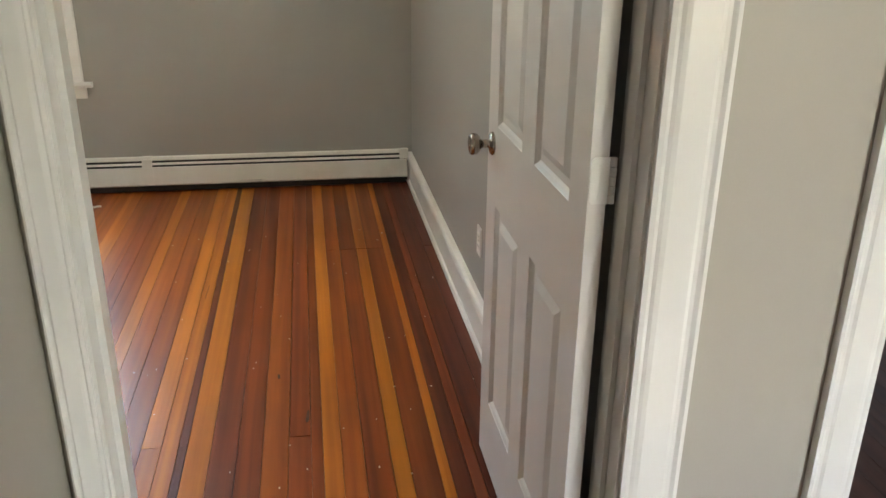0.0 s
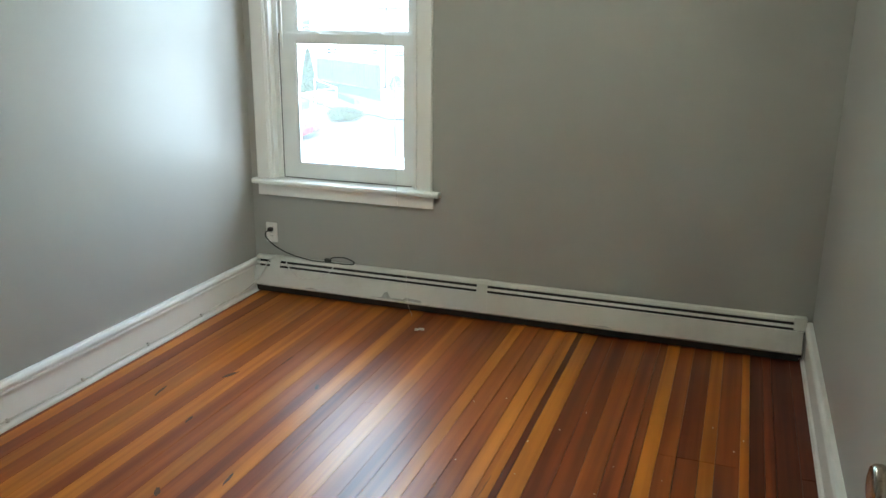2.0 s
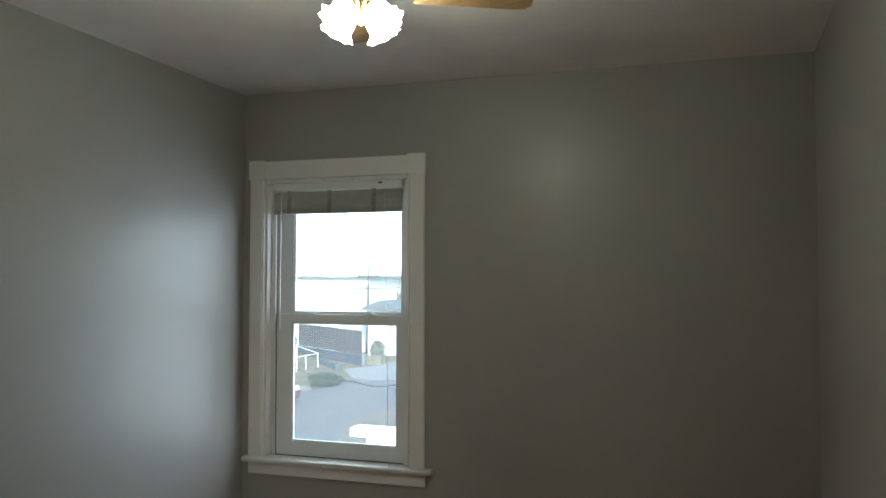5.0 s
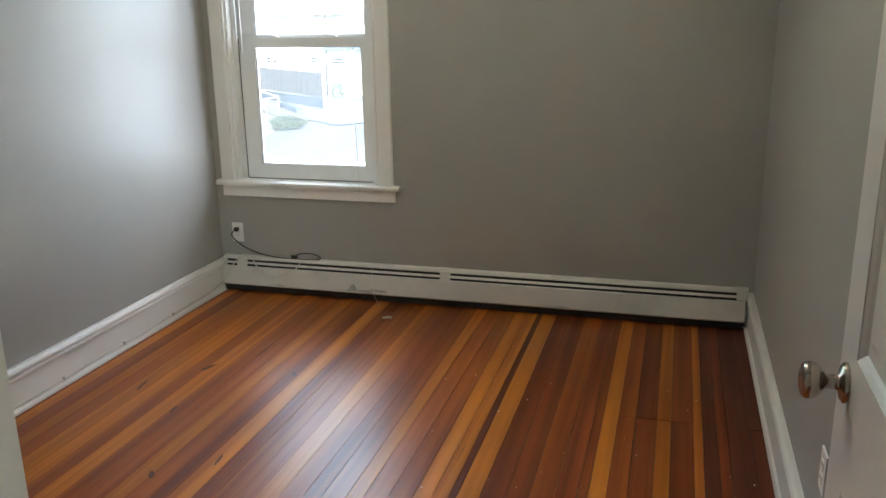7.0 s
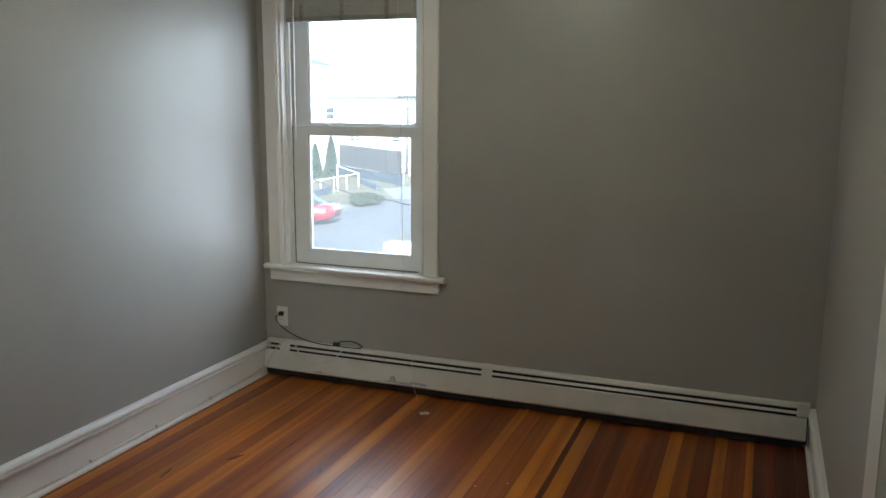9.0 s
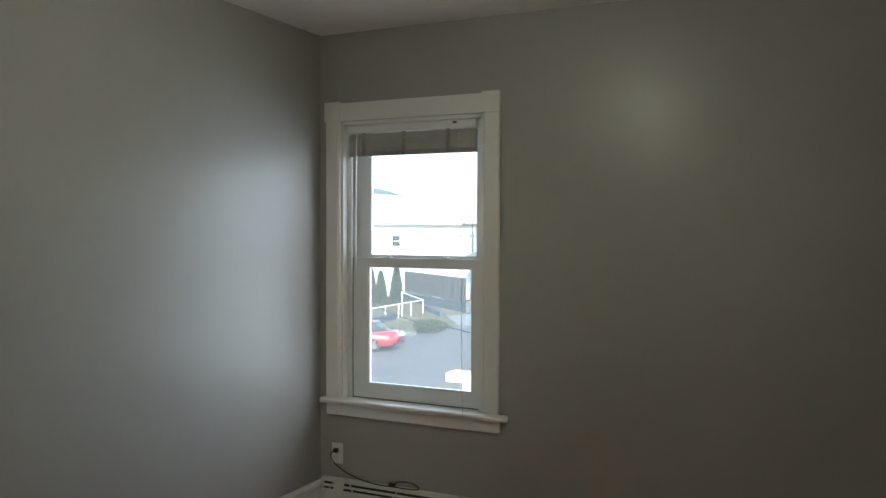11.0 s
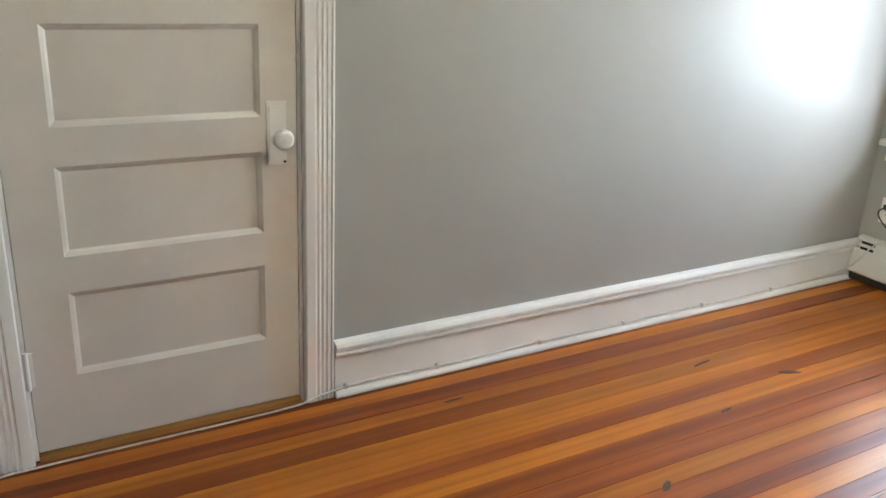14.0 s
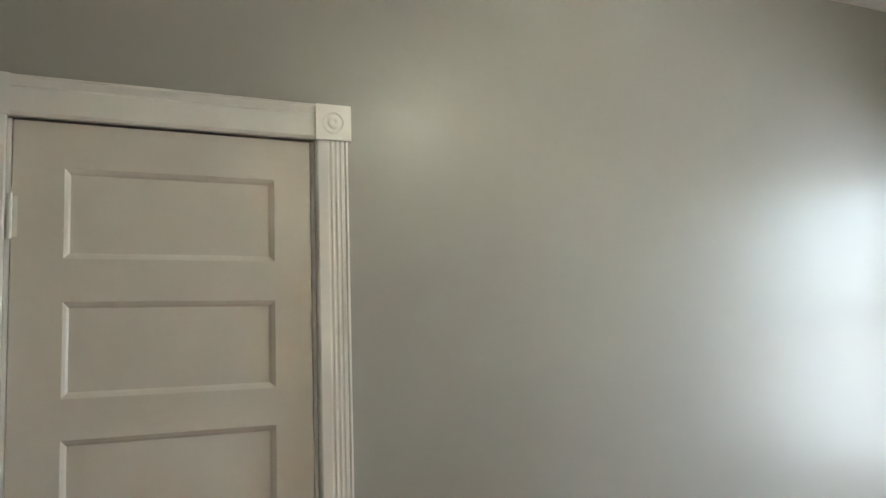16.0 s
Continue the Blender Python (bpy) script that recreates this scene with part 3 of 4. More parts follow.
lathe(bm, [(0.033, 0.0), (0.033, 0.005), (0.028, 0.009), (0.014, 0.012), (0.012, 0.016), (0.012, 0.032), (0.017, 0.036)], kn, 24)
part("rose", bm, M_NICKEL, door2, "", True)
bm = bmesh.new()
lathe(bm, [(0.012, 0.034), (0.020, 0.038), (0.028, 0.046), (0.031, 0.054), (0.030, 0.062), (0.0265, 0.067), (0.0255, 0.0665), (0.018, 0.0695), (0.001, 0.071)], kn, 24)
part("door_knob", bm, M_NICKEL, door2, "brushed nickel door knob", True)
for zc in (0.25, 1.190, 1.86):
    bm = bmesh.new()
    ax = Matrix.Translation((DF + 0.044, DH - 0.004, zc))
    for k in range(5):
        lathe(bm, [(0.0001, -0.044 + 0.018 * k), (0.0065, -0.0435 + 0.018 * k), (0.0065, -0.0275 + 0.018 * k), (0.0001, -0.027 + 0.018 * k)], ax, 10)
    prism(bm, [(0.0, -0.045), (-0.034, -0.045), (-0.040, -0.038), (-0.040, 0.038), (-0.034, 0.045), (0.0, 0.045)], lambda u, v, w: (DF + 0.042 + u, w, zc + v), DH - 0.003, DH - 0.0005)
    hg = part("hinge", bm, M_TRIM, door2, "white painted butt hinge")
    for dz in (-0.03, 0.0, 0.03):
        bm = bmesh.new()
        lathe(bm, [(0.0028, 0), (0.0028, 0.0006), (0.0012, 0.0004), (0.0001, 0.0001)], Matrix.Translation((DF + 0.018 - abs(dz) * 0.2 + 0.004, DH - 0.003, zc + dz)) @ pose(0, 0, 0, 90, 0, 0), 8)
        part("screw", bm, M_TRIM, hg)

# ---- window ----
wi = thing("window_1", (0.6, 0, WZ0), "white double-hung window with painted casing, stool and apron", kind="structure")
for s, x in ((-1, WX0), (1, WX1)):
    bm = bmesh.new()
    prism(bm, [(0, 0), (0, 0.014), (0.006, 0.018), (0.012, 0.012), (0.016, 0.018), (0.090, 0.018), (0.096, 0.013), (0.096, 0)], lambda u, v, w, x=x, s=s: (x + s * u, -v, w), 0.702, 2.335)
    part("casing", bm, M_TRIM, wi)
    x0, x1 = sorted((x - s * 0.002, x + s * 0.101))
    boxed("corner_block", (x0, x1, -0.024, 0, 2.336, 2.448), M_TRIM, wi, "", 0.003)
boxed("head_casing", (WX0 + 0.003, WX1 - 0.003, -0.019, 0, 2.336, 2.440), M_TRIM, wi, "", 0.003)
bm = bmesh.new()
prism(bm, [(0.10, 0.672), (0.10, 0.702), (-0.040, 0.702), (-0.050, 0.698), (-0.053, 0.688), (-0.050, 0.676), (-0.040, 0.672)], lambda u, v, w: (w, u, v), WX0 - 0.0, WX1 + 0.0)
prism(bm, [(-0.0005, 0.672), (-0.0005, 0.702), (-0.040, 0.702), (-0.050, 0.698), (-0.053, 0.688), (-0.050, 0.676), (-0.040, 0.672)], lambda u, v, w: (w, u, v), 0.028, WX0)
prism(bm, [(-0.0005, 0.672), (-0.0005, 0.702), (-0.040, 0.702), (-0.050, 0.698), (-0.053, 0.688), (-0.050, 0.676), (-0.040, 0.672)], lambda u, v, w: (w, u, v), WX1, 1.204)
part("window_sill", bm, M_TRIM, wi)
boxed("apron", (0.056, 1.164, -0.020, 0, 0.604, 0.671), M_TRIM, wi, "", 0.003)
for x0, x1 in ((WX0, WX0 + 0.016), (WX1 - 0.016, WX1)):
    boxed("jamb", (x0, x1, 0.0, 0.2, 0.703, 2.334), M_TRIM, wi)
for x0, x1 in ((WX0 + 0.016, WX0 + 0.045), (WX1 - 0.045, WX1 - 0.016)):
    bm = bmesh.new()
    box(bm, x0, x1, 0.045, 0.058, 0.703, 2.31)
    box(bm, x0 + (0.008 if x0 < 0.5 else 0.0), x1 - (0.0 if x0 < 0.5 else 0.008), 0.092, 0.102, 0.703, 2.31)
    box(bm, x0, x1, 0.134, 0.17, 0.703, 2.31)
    part("sash_track", bm, M_VINYL, wi)
boxed("jamb", (WX0, WX1, 0.0, 0.2, 2.312, 2.334), M_TRIM, wi)
boxed("outer_sill", (WX0, WX1, 0.1, 0.24, 0.676, 0.705), M_VINYL, wi)


def sash(name, y0, y1, z0, z1, gx0, gx1, gz0, gz1):
    sx0, sx1 = WX0 + 0.046, WX1 - 0.046
    yc = (y0 + y1) / 2
    s = boxed(name, (sx0 - 0.001, sx1 + 0.001, y0 + 0.002, y1 - 0.002, z0, gz0 - 0.0005), M_VINYL, wi, "white vinyl sash", 0.002)
    boxed("sash_rail", (sx0, sx1, y0, y1, gz1 + 0.001, z1), M_VINYL, s, "", 0.002)
    boxed("sash_stile", (sx0 - 0.001, gx0 - 0.0005, y0, y1, gz0, gz1 + 0.001), M_VINYL, s, "", 0.002)
    boxed("sash_stile", (gx1 + 0.0005, sx1 + 0.001, y0, y1, gz0, gz1 + 0.001), M_VINYL, s, "", 0.002)
    bm = bmesh.new()
    for a in ((gx0, gx1, gz0, gz0 + 0.008), (gx0, gx1, gz1 - 0.008, gz1), (gx0, gx0 + 0.008, gz0 + 0.008, gz1 - 0.008), (gx1 - 0.008, gx1, gz0 + 0.008, gz1 - 0.008)):
        box(bm, a[0], a[1], y0 + 0.006, y1 - 0.006, a[2], a[3])
    part("glazing_bead", bm, M_VINYL, s)
    bm = bmesh.new()
    box(bm, gx0 + 0.003, gx1 - 0.003, yc - 0.002, yc + 0.002, gz0 - 0.001, gz1 + 0.001)
    pane = part("pane", bm, M_GLASS, s, "clear window glass")
    pane.visible_shadow = False
    return s


low = sash("lower_sash", 0.059, 0.091, 0.703, 1.536, 0.295, 0.966, 0.790, 1.487)
sash("upper_sash", 0.103, 0.133, 1.490, 2.311, 0.281, 0.978, 1.545, 2.235)
SX0, SX1 = WX0 + 0.046, WX1 - 0.046
# thin dark strips paint the shadow lines round the lower sash
for a in ((SX0 - 0.001, SX0 + 0.004, 0.700, 1.534), (SX1 - 0.004, SX1 + 0.001, 0.700, 1.534)):
    boxed("gap_shade_strip", (a[0], a[1], 0.0575, 0.060, 0.708, a[3]), M_GAPSHADE, low, "dark grey strip painting the shadow gap round the sash")
boxed("gap_shade_strip", (SX0, SX1, 0.056, 0.060, 0.7025, 0.7075), M_GAPSHADE, low, "dark grey strip painting the shadow gap round the sash")
boxed("check_rail_lip", (SX0 + 0.006, SX1 - 0.006, 0.0565, 0.0588, 1.528, 1.534), M_VINYL, low)
for x in (0.420, 0.800):
    bm = bmesh.new()
    box(bm, x - 0.032, x + 0.032, 0.062, 0.088, 1.5362, 1.540)
    lathe(bm, [(0.020, 0.0), (0.020, 0.006), (0.012, 0.012), (0.001, 0.013)], Matrix.Translation((x, 0.074, 1.540)), 12)
    soft(bm, 0.001)
    part("sash_lock", bm, M_VINYL, low)

# blind, drawn up
bl = thing("window_blind", (0.6, 0.03, 2.13), "raised dusty white mini blind bunched at the window head", "window blind")
boxed("headrail", (0.192, 1.010, 0.006, 0.042, 2.268, 2.306), M_PLATE, bl, "white metal headrail", 0.002)
boxed("bracket", (0.868, 0.892, 0.0035, 0.0055, 2.290, 2.300), M_BLACK, bl, "small black bracket")
for k in range(12):
    z = 2.142 + k * 0.0094
    bm = bmesh.new()
    t = 0.0015 * math.sin(k * 2.1)
    prism(bm, [(0.008 + t, z), (0.020 + t, z + 0.008), (0.044 + t, z + 0.004), (0.044 + t, z + 0.0085), (0.020 + t, z + 0.0118), (0.008 + t, z + 0.0075)], lambda u, v, w: (w, u, v), 0.195 + 0.001 * (k % 3), 1.006 - 0.001 * (k % 2))
    part("slat", bm, M_BLIND, bl)
boxed("bottom_rail", (0.196, 1.006, 0.008, 0.044, 2.128, 2.151), M_BLIND, bl, "", 0.003)
for x in (0.30, 0.56, 0.84):
    boxed("ladder_tape", (x - 0.013, x + 0.013, 0.0045, 0.0065, 2.128, 2.262), M_TAPE, bl, "stained cloth ladder tape")
bm = bmesh.new()
tube(bm, [(0.255, 0.008, 2.27), (0.252, 0.0, 2.2), (0.248, -0.004, 1.8), (0.246, 0.0, 1.45)], 0.0045, 8)
part("wand", bm, M_PLATE, bl, "clear plastic tilt wand")
bm = bmesh.new()
tube(bm, [(0.905, 0.008, 2.27), (0.910, 0.004, 2.0), (0.925, 0.0, 1.5), (0.945, -0.03, 1.0), (0.962, -0.057, 0.72), (0.964, -0.060, 0.64)], 0.0014, 5)
part("pull_cord", bm, M_WHITEC, bl, "thin hanging pull cord")
bm = bmesh.new()
lathe(bm, [(0.001, 0.0), (0.006, 0.002), (0.005, 0.018), (0.002, 0.024)], Matrix.Translation((0.964, -0.060, 0.622)), 8)
part("cord_tassel", bm, M_PLATE, bl)

# ---- baseboard heater ----
HX0, HX1 = 0.026, 3.128
he = thing("baseboard_heater", ((HX0 + HX1) / 2, -0.03, 0), "long white enamelled hydronic baseboard heater, scuffed and slightly rusty", "baseboard heater")
bm = bmesh.new()
prism(bm, [(-0.0005, 0.0), (-0.0005, 0.226), (-0.028, 0.223), (-0.040, 0.212), (-0.041, 0.206), (-0.038, 0.206), (-0.026, 0.217), (-0.004, 0.219), (-0.004, 0.0)], lambda u, v, w: (w, u, v), HX0, HX1)
part("back_panel", bm, M_HEAT, he)
# black liner and shelf are added so the slots read as deep shade
boxed("slot_shade_liner", (HX0 + 0.004, HX1 - 0.004, -0.007, -0.005, 0.01, 0.216), M_BLACK, he, "added black liner, the shade inside the heater's slots put into its colour")
boxed("slot_shade_shelf", (HX0 + 0.004, HX1 - 0.004, -0.050, -0.007, 0.150, 0.152), M_BLACK, he)
bm = bmesh.new()
prism(bm, [(-0.043, 0.192), (-0.051, 0.180), (-0.054, 0.181), (-0.046, 0.194)], lambda u, v, w: (w, u, v), HX0 + 0.01, HX1 - 0.02)
part("damper", bm, M_HEAT, he)
for x0, x1 in ((HX0, 1.4675), (1.4685, HX1 - 0.012)):
    bm = bmesh.new()
    prism(bm, [(-0.053, 0.160), (-0.050, 0.166), (-0.054, 0.168), (-0.057, 0.163), (-0.075, 0.058), (-0.069, 0.049), (-0.067, 0.051), (-0.072, 0.058)], lambda u, v, w: (w, u, v), x0, x1)
    part("front_panel", bm, M_HEAT, he)
# a real lip, but its near-black colour includes the shadow below the heater
bm = bmesh.new()
prism(bm, [(-0.005, 0.010), (-0.056, 0.010), (-0.066, 0.047), (-0.064, 0.047), (-0.053, 0.014), (-0.005, 0.014)], lambda u, v, w: (w, u, v), HX0 + 0.01, HX1 - 0.02)
part("bottom_lip", bm, M_GREY, he, "grey lower lip, its colour darkened for the shade under the heater")
bm = bmesh.new()
lathe(bm, [(0.0001, 0), (0.011, 0), (0.011, 3.05), (0.0001, 3.05)], Matrix.Translation((HX0 + 0.03, -0.032, 0.09)) @ pose(0, 0, 0, 0, 90, 0), 10)
part("pipe", bm, M_ORANGE, he)
bm = bmesh.new()
for k in range(130):
    x = 0.25 + k * 0.02
    box(bm, x, x + 0.0008, -0.058, -0.008, 0.062, 0.125)
tagged(part("heating_fins", bm, M_DARK, he), kind="stuff")
for x0, x1 in ((0.128, 0.196), (1.437, 1.499)):
    bm = bmesh.new()
    prism(bm, [(0, 0.229), (-0.029, 0.226), (-0.044, 0.213), (-0.060, 0.158), (-0.057, 0.158), (-0.040, 0.213), (-0.027, 0.2235), (0, 0.2265)], lambda u, v, w: (w, u - 0.001, v), x0, x1)
    part("joint_cover", bm, M_HEAT, he)
    bm = bmesh.new()
    prism(bm, [(-0.0562, 0.166), (-0.0752, 0.056), (-0.0764, 0.056), (-0.0574, 0.166)], lambda u, v, w: (w, u, v), x0 - 0.006, x1 + 0.004)
    part("splice_plate", bm, M_HEAT, he)
for shape in (((0.78, 0.066), (0.87, 0.070), (0.885, 0.098), (0.905, 0.105), (0.93, 0.072), (0.99, 0.075), (1.03, 0.062)), ((1.00, 0.070), (1.02, 0.085), (1.11, 0.078), (1.12, 0.066)), ((2.02, 0.066), (2.16, 0.070), (2.20, 0.062)), ((0.35, 0.064), (0.42, 0.072), (0.47, 0.062))):
    bm = bmesh.new()
    rim = [bm.verts.new((x, -0.0574 - (0.163 - z) * 0.1714, z)) for x, z in shape]
    back = [bm.verts.new(v.co + Vector((0, 0.0004, 0))) for v in rim]
    bm.faces.new(rim)
    for k in range(len(rim)):
        bm.faces.new((rim[k], rim[(k + 1) % len(rim)], back[(k + 1) % len(rim)], back[k]))
    part("scuff", bm, M_SCUFF, he, "grey worn patch in the enamel")
bm = bmesh.new()
prism(bm, [(0, 0.229), (-0.031, 0.226), (-0.058, 0.176), (-0.079, 0.050), (-0.066, 0.010), (0, 0.010)], lambda u, v, w: (w, u - 0.001, v), HX1 - 0.003, HX1 - 0.0005)
prism(bm, [(-0.0, 0.230), (-0.032, 0.227), (-0.060, 0.172), (-0.056, 0.172), (-0.030, 0.2235), (-0.0, 0.2265)], lambda u, v, w: (w, u - 0.001, v), HX1 - 0.060, HX1 - 0.003)
part("end_cap", bm, M_HEAT, he)


# ---- outlets and cables ----
def outlet(at, turn, label, plug=False):
    """A duplex outlet plate; built facing -y at the origin, then turned."""
    root = thing("wall_outlet", (0, 0, 0), label, "outlet", "bedroom wall outlets")
    bm = bmesh.new()
    box(bm, -0.037, 0.037, -0.006, -0.0003, -0.060, 0.060)
    soft(bm, 0.003, 2)
    part("plate", bm, M_PLATE, root)
    for z in (-0.021, 0.021):
        bm = bmesh.new()
        prism(bm, [(-0.017, -0.010), (-0.010, -0.015), (0.010, -0.015), (0.017, -0.010), (0.017, 0.010), (0.010, 0.015), (-0.010, 0.015), (-0.017, 0.010)], lambda u, v, w: (u, w, z + v), -0.0085, -0.006)
        s = part("socket", bm, M_PLATE, root)
        bm = bmesh.new()
        for x in (-0.006, 0.006):
            box(bm, x - 0.0012, x + 0.0012, -0.009, -0.0084, z - 0.004, z + 0.005)
        part("slot", bm, M_BLACK, s)
    bm = bmesh.new()
    lathe(bm, [(0.003, 0), (0.003, 0.001), (0.0001, 0.001)], Matrix.Translation((0, -0.006, 0)) @ pose(0, 0, 0, 90, 0, 0), 8)
    part("screw", bm, M_GREY, root)
    if plug:
        bm = bmesh.new()
        box(bm, -0.012, 0.012, -0.034, -0.009, 0.010, 0.032)
        soft(bm, 0.005, 2)
        part("plug", bm, M_BLACK, root, "black moulded power plug")
    root.matrix_world = Matrix.Translation(at) @ pose(0, 0, 0, 0, 0, turn)
    return root


outlet((0.122, 0, 0.370), 0, "white duplex outlet with a black plug, above the heater", True)
outlet((W, -2.25, 0.425), -90, "white duplex outlet beside the open door")
bm = bmesh.new()
tube(bm, [(0.122, -0.034, 0.391), (0.104, -0.050, 0.372), (0.118, -0.056, 0.343), (0.168, -0.055, 0.303), (0.240, -0.050, 0.268), (0.330, -0.042, 0.242), (0.420, -0.034, 0.229), (0.520, -0.027, 0.2275), (0.610, -0.026, 0.2275), (0.668, -0.024, 0.231), (0.670, -0.016, 0.244), (0.610, -0.008, 0.260), (0.545, -0.010, 0.257), (0.520, -0.014, 0.249)], 0.0034, 8)
cable = solid("power_cable", bm, M_BLACK, "black power cord lying in a loop on the heater", "cable", smooth=True)
bm = bmesh.new()
box(bm, 0.484, 0.520, -0.027, -0.008, 0.2268, 0.2465)
soft(bm, 0.004, 2)
part("connector", bm, M_GREY, cable, "grey connector at the cord's end")
bm = bmesh.new()
tube(bm, [(1.010, -0.018, 0.227), (1.016, -0.034, 0.222), (1.020, -0.062, 0.180), (1.032, -0.082, 0.10), (1.045, -0.088, 0.04), (1.070, -0.105, 0.006), (1.085, -0.135, 0.003)], 0.0016, 5)
solid("phone_wire", bm, M_WHITEC, "thin white wire hanging over the heater to the floor", "cable", smooth=True)
bm = bmesh.new()
box(bm, 1.192, 1.222, -0.312, -0.296, 0.0005, 0.009)
soft(bm, 0.003, 1)
clipc = solid("paper_scrap", bm, M_PLATE, "small white plastic scrap on the floorboards", "debris")
bm = bmesh.new()
box(bm, 1.176, 1.194, -0.326, -0.312, 0.0005, 0.010)
soft(bm, 0.004, 1)
part("fragment", bm, M_PLATE, clipc)
bm = bmesh.new()
pts = [(0.56, -0.045, 0.222), (0.52, -0.074, 0.165), (0.42, -0.081, 0.128), (0.33, -0.080, 0.135), (0.262, -0.070, 0.185), (0.232, -0.050, 0.231), (0.200, -0.036, 0.238), (0.160, -0.046, 0.234), (0.128, -0.066, 0.205), (0.095, -0.078, 0.150), (0.058, -0.100, 0.085), (0.034, -0.22, 0.045)]
y = -0.45
while y > -2.72:
    pts.append((0.0270, y, 0.034 + 0.004 * math.sin(y * 9)))
    y -= 0.22
pts += [(0.034, LD1 + 0.05, 0.026), (0.040, LD1 - 0.03, 0.012), (0.036, -3.1, 0.0045), (0.036, -3.4, 0.0045), (0.040, LD0 - 0.02, 0.0045), (0.050, -3.80, 0.0045)]
tube(bm, pts, 0.0035, 6)
wc = solid("phone_cable", bm, M_WHITEC, "white phone cable stapled along the baseboard", "cable", smooth=True)
for y in (-0.62, -1.063, -1.512, -1.933, -2.386, -2.74):
    bm = bmesh.new()
    box(bm, 0.0205, 0.0335, y - 0.005, y + 0.005, 0.028, 0.044)
    soft(bm, 0.002)
    part("cable_clip", bm, M_WHITEC, wc)

# ---- ceiling fan with lights ----
fx, fy = FAN
fan = thing("ceiling_fan", (fx, fy, H), "white and brass ceiling fan with oak blades, lamps lit", "ceiling fan")


def turned(name, prof, mat, label="", seg=32, m=None):
    bm = bmesh.new()
    lathe(bm, prof, m or Matrix.Translation((fx, fy, 0)), seg)
    return part(name, bm, mat, fan, label, True)


turned("canopy", [(0.001, 2.8495), (0.085, 2.849), (0.088, 2.843), (0.080, 2.838)], M_TRIM, "white canopy")
turned("motor_housing", [(0.018, 2.840), (0.07, 2.838), (0.115, 2.820), (0.125, 2.785), (0.120, 2.740), (0.085, 2.713), (0.05, 2.705)], M_TRIM, "white motor housing")
turned("trim_ring", [(0.121, 2.775), (0.128, 2.773), (0.128, 2.757), (0.121, 2.755)], M_BRASS, "brass ring")
turned("switch_cup", [(0.05, 2.706), (0.052, 2.685), (0.045, 2.660), (0.047, 2.657), (0.047, 2.650)], M_TRIM)
turned("fitter", [(0.048, 2.651), (0.050, 2.643), (0.030, 2.630), (0.020, 2.605), (0.012, 2.590), (0.014, 2.583), (0.001, 2.575)], M_BRASS, "brass light fitter")
for a in (25, 115, 205, 295):
    base = Matrix.Translation((fx, fy, 2.689)) @ pose(0, 0, 0, 0, 0, a) @ pose(0, 0, 0, -12, 0, 0)
    bm = bmesh.new()
    prof = [(0.175, -0.048), (0.185, -0.055), (0.52, -0.066), (0.560, -0.062), (0.580, -0.040), (0.582, 0.040), (0.562, 0.062), (0.52, 0.066), (0.185, 0.055), (0.175, 0.048)]
    prism(bm, prof, lambda u, v, w: base @ Vector((u, v, w)), -0.003, 0.003)
    part("blade", bm, M_BLADE, fan, "light oak blade")
    bm = bmesh.new()
    prism(bm, [(0.085, -0.012), (0.15, -0.009), (0.18, -0.028), (0.20, -0.022), (0.215, 0.0), (0.20, 0.022), (0.18, 0.028), (0.15, 0.009), (0.085, 0.012)], lambda u, v, w: base @ Vector((u, v, w)), -0.007, -0.0032)
    part("blade_bracket", bm, M_BRASS, fan, "ornate brass blade bracket")
for a in (70, 160, 250, 340):
    r = pose(0, 0, 0, 0, 0, a)
    arm = Matrix.Translation((fx, fy, 2.637)) @ r
    bm = bmesh.new()
    tube(bm, [arm @ Vector(p) for p in ((0.02, 0, 0.0), (0.038, 0, 0.008), (0.050, 0, 0.004), (0.056, 0, -0.006))], 0.006, 8)
    part("lamp_arm", bm, M_BRASS, fan)
    m = Matrix.Translation((fx, fy, 2.635)) @ r @ Matrix.Translation((0.056, 0, 0)) @ pose(0, 0, 0, 0, 180 - 40, 0) @ Matrix.Scale(0.86, 4)
    bm = bmesh.new()
    lathe(bm, [(0.001, -0.012), (0.016, -0.010), (0.024, 0.0), (0.026, 0.012)], m, 16)
    part("lamp_socket", bm, M_BRASS, fan, "", True)
    bm = bmesh.new()
    lathe(bm, [(0.020, 0.004), (0.034, 0.012), (0.045, 0.030), (0.048, 0.050), (0.045, 0.068), (0.050, 0.085), (0.068, 0.104)], m, 48, 0.10, 8)
    sh = part("shade", bm, M_SHADE, fan, "lit frosted tulip glass shade with ruffled rim", True)
    bm = bmesh.new()
    lathe(bm, [(0.001, 0.015), (0.012, 0.02), (0.022, 0.045), (0.022, 0.06), (0.012, 0.075), (0.001, 0.078)], m, 14)
    part("bulb", bm, M_BULB, sh, "", True)

# ---- outside ----
bm = bmesh.new()
box(bm, -900, 900, -900, 900, GZ - 0.4, GZ)
solid("ground", bm, M_GRASS, "dry winter lawns and earth", kind="structure")
bm = bmesh.new()
box(bm, -120, 60, 18, 35.5, GZ, GZ + 0.03)
prism(bm, [(-20.4, 35.5), (-12.8, 35.5), (-13.8, 45.1), (-19.8, 45.1)], lambda u, v, w: (u, v, w), GZ, GZ + 0.03)
solid("road", bm, M_ASPH, "weathered grey asphalt street with a side street", kind="structure")
bm = bmesh.new()
box(bm, -120, -20.5, 35.5, 37.6, GZ, GZ + 0.15)
box(bm, -120, 60, 16.0, 17.9, GZ, GZ + 0.15)
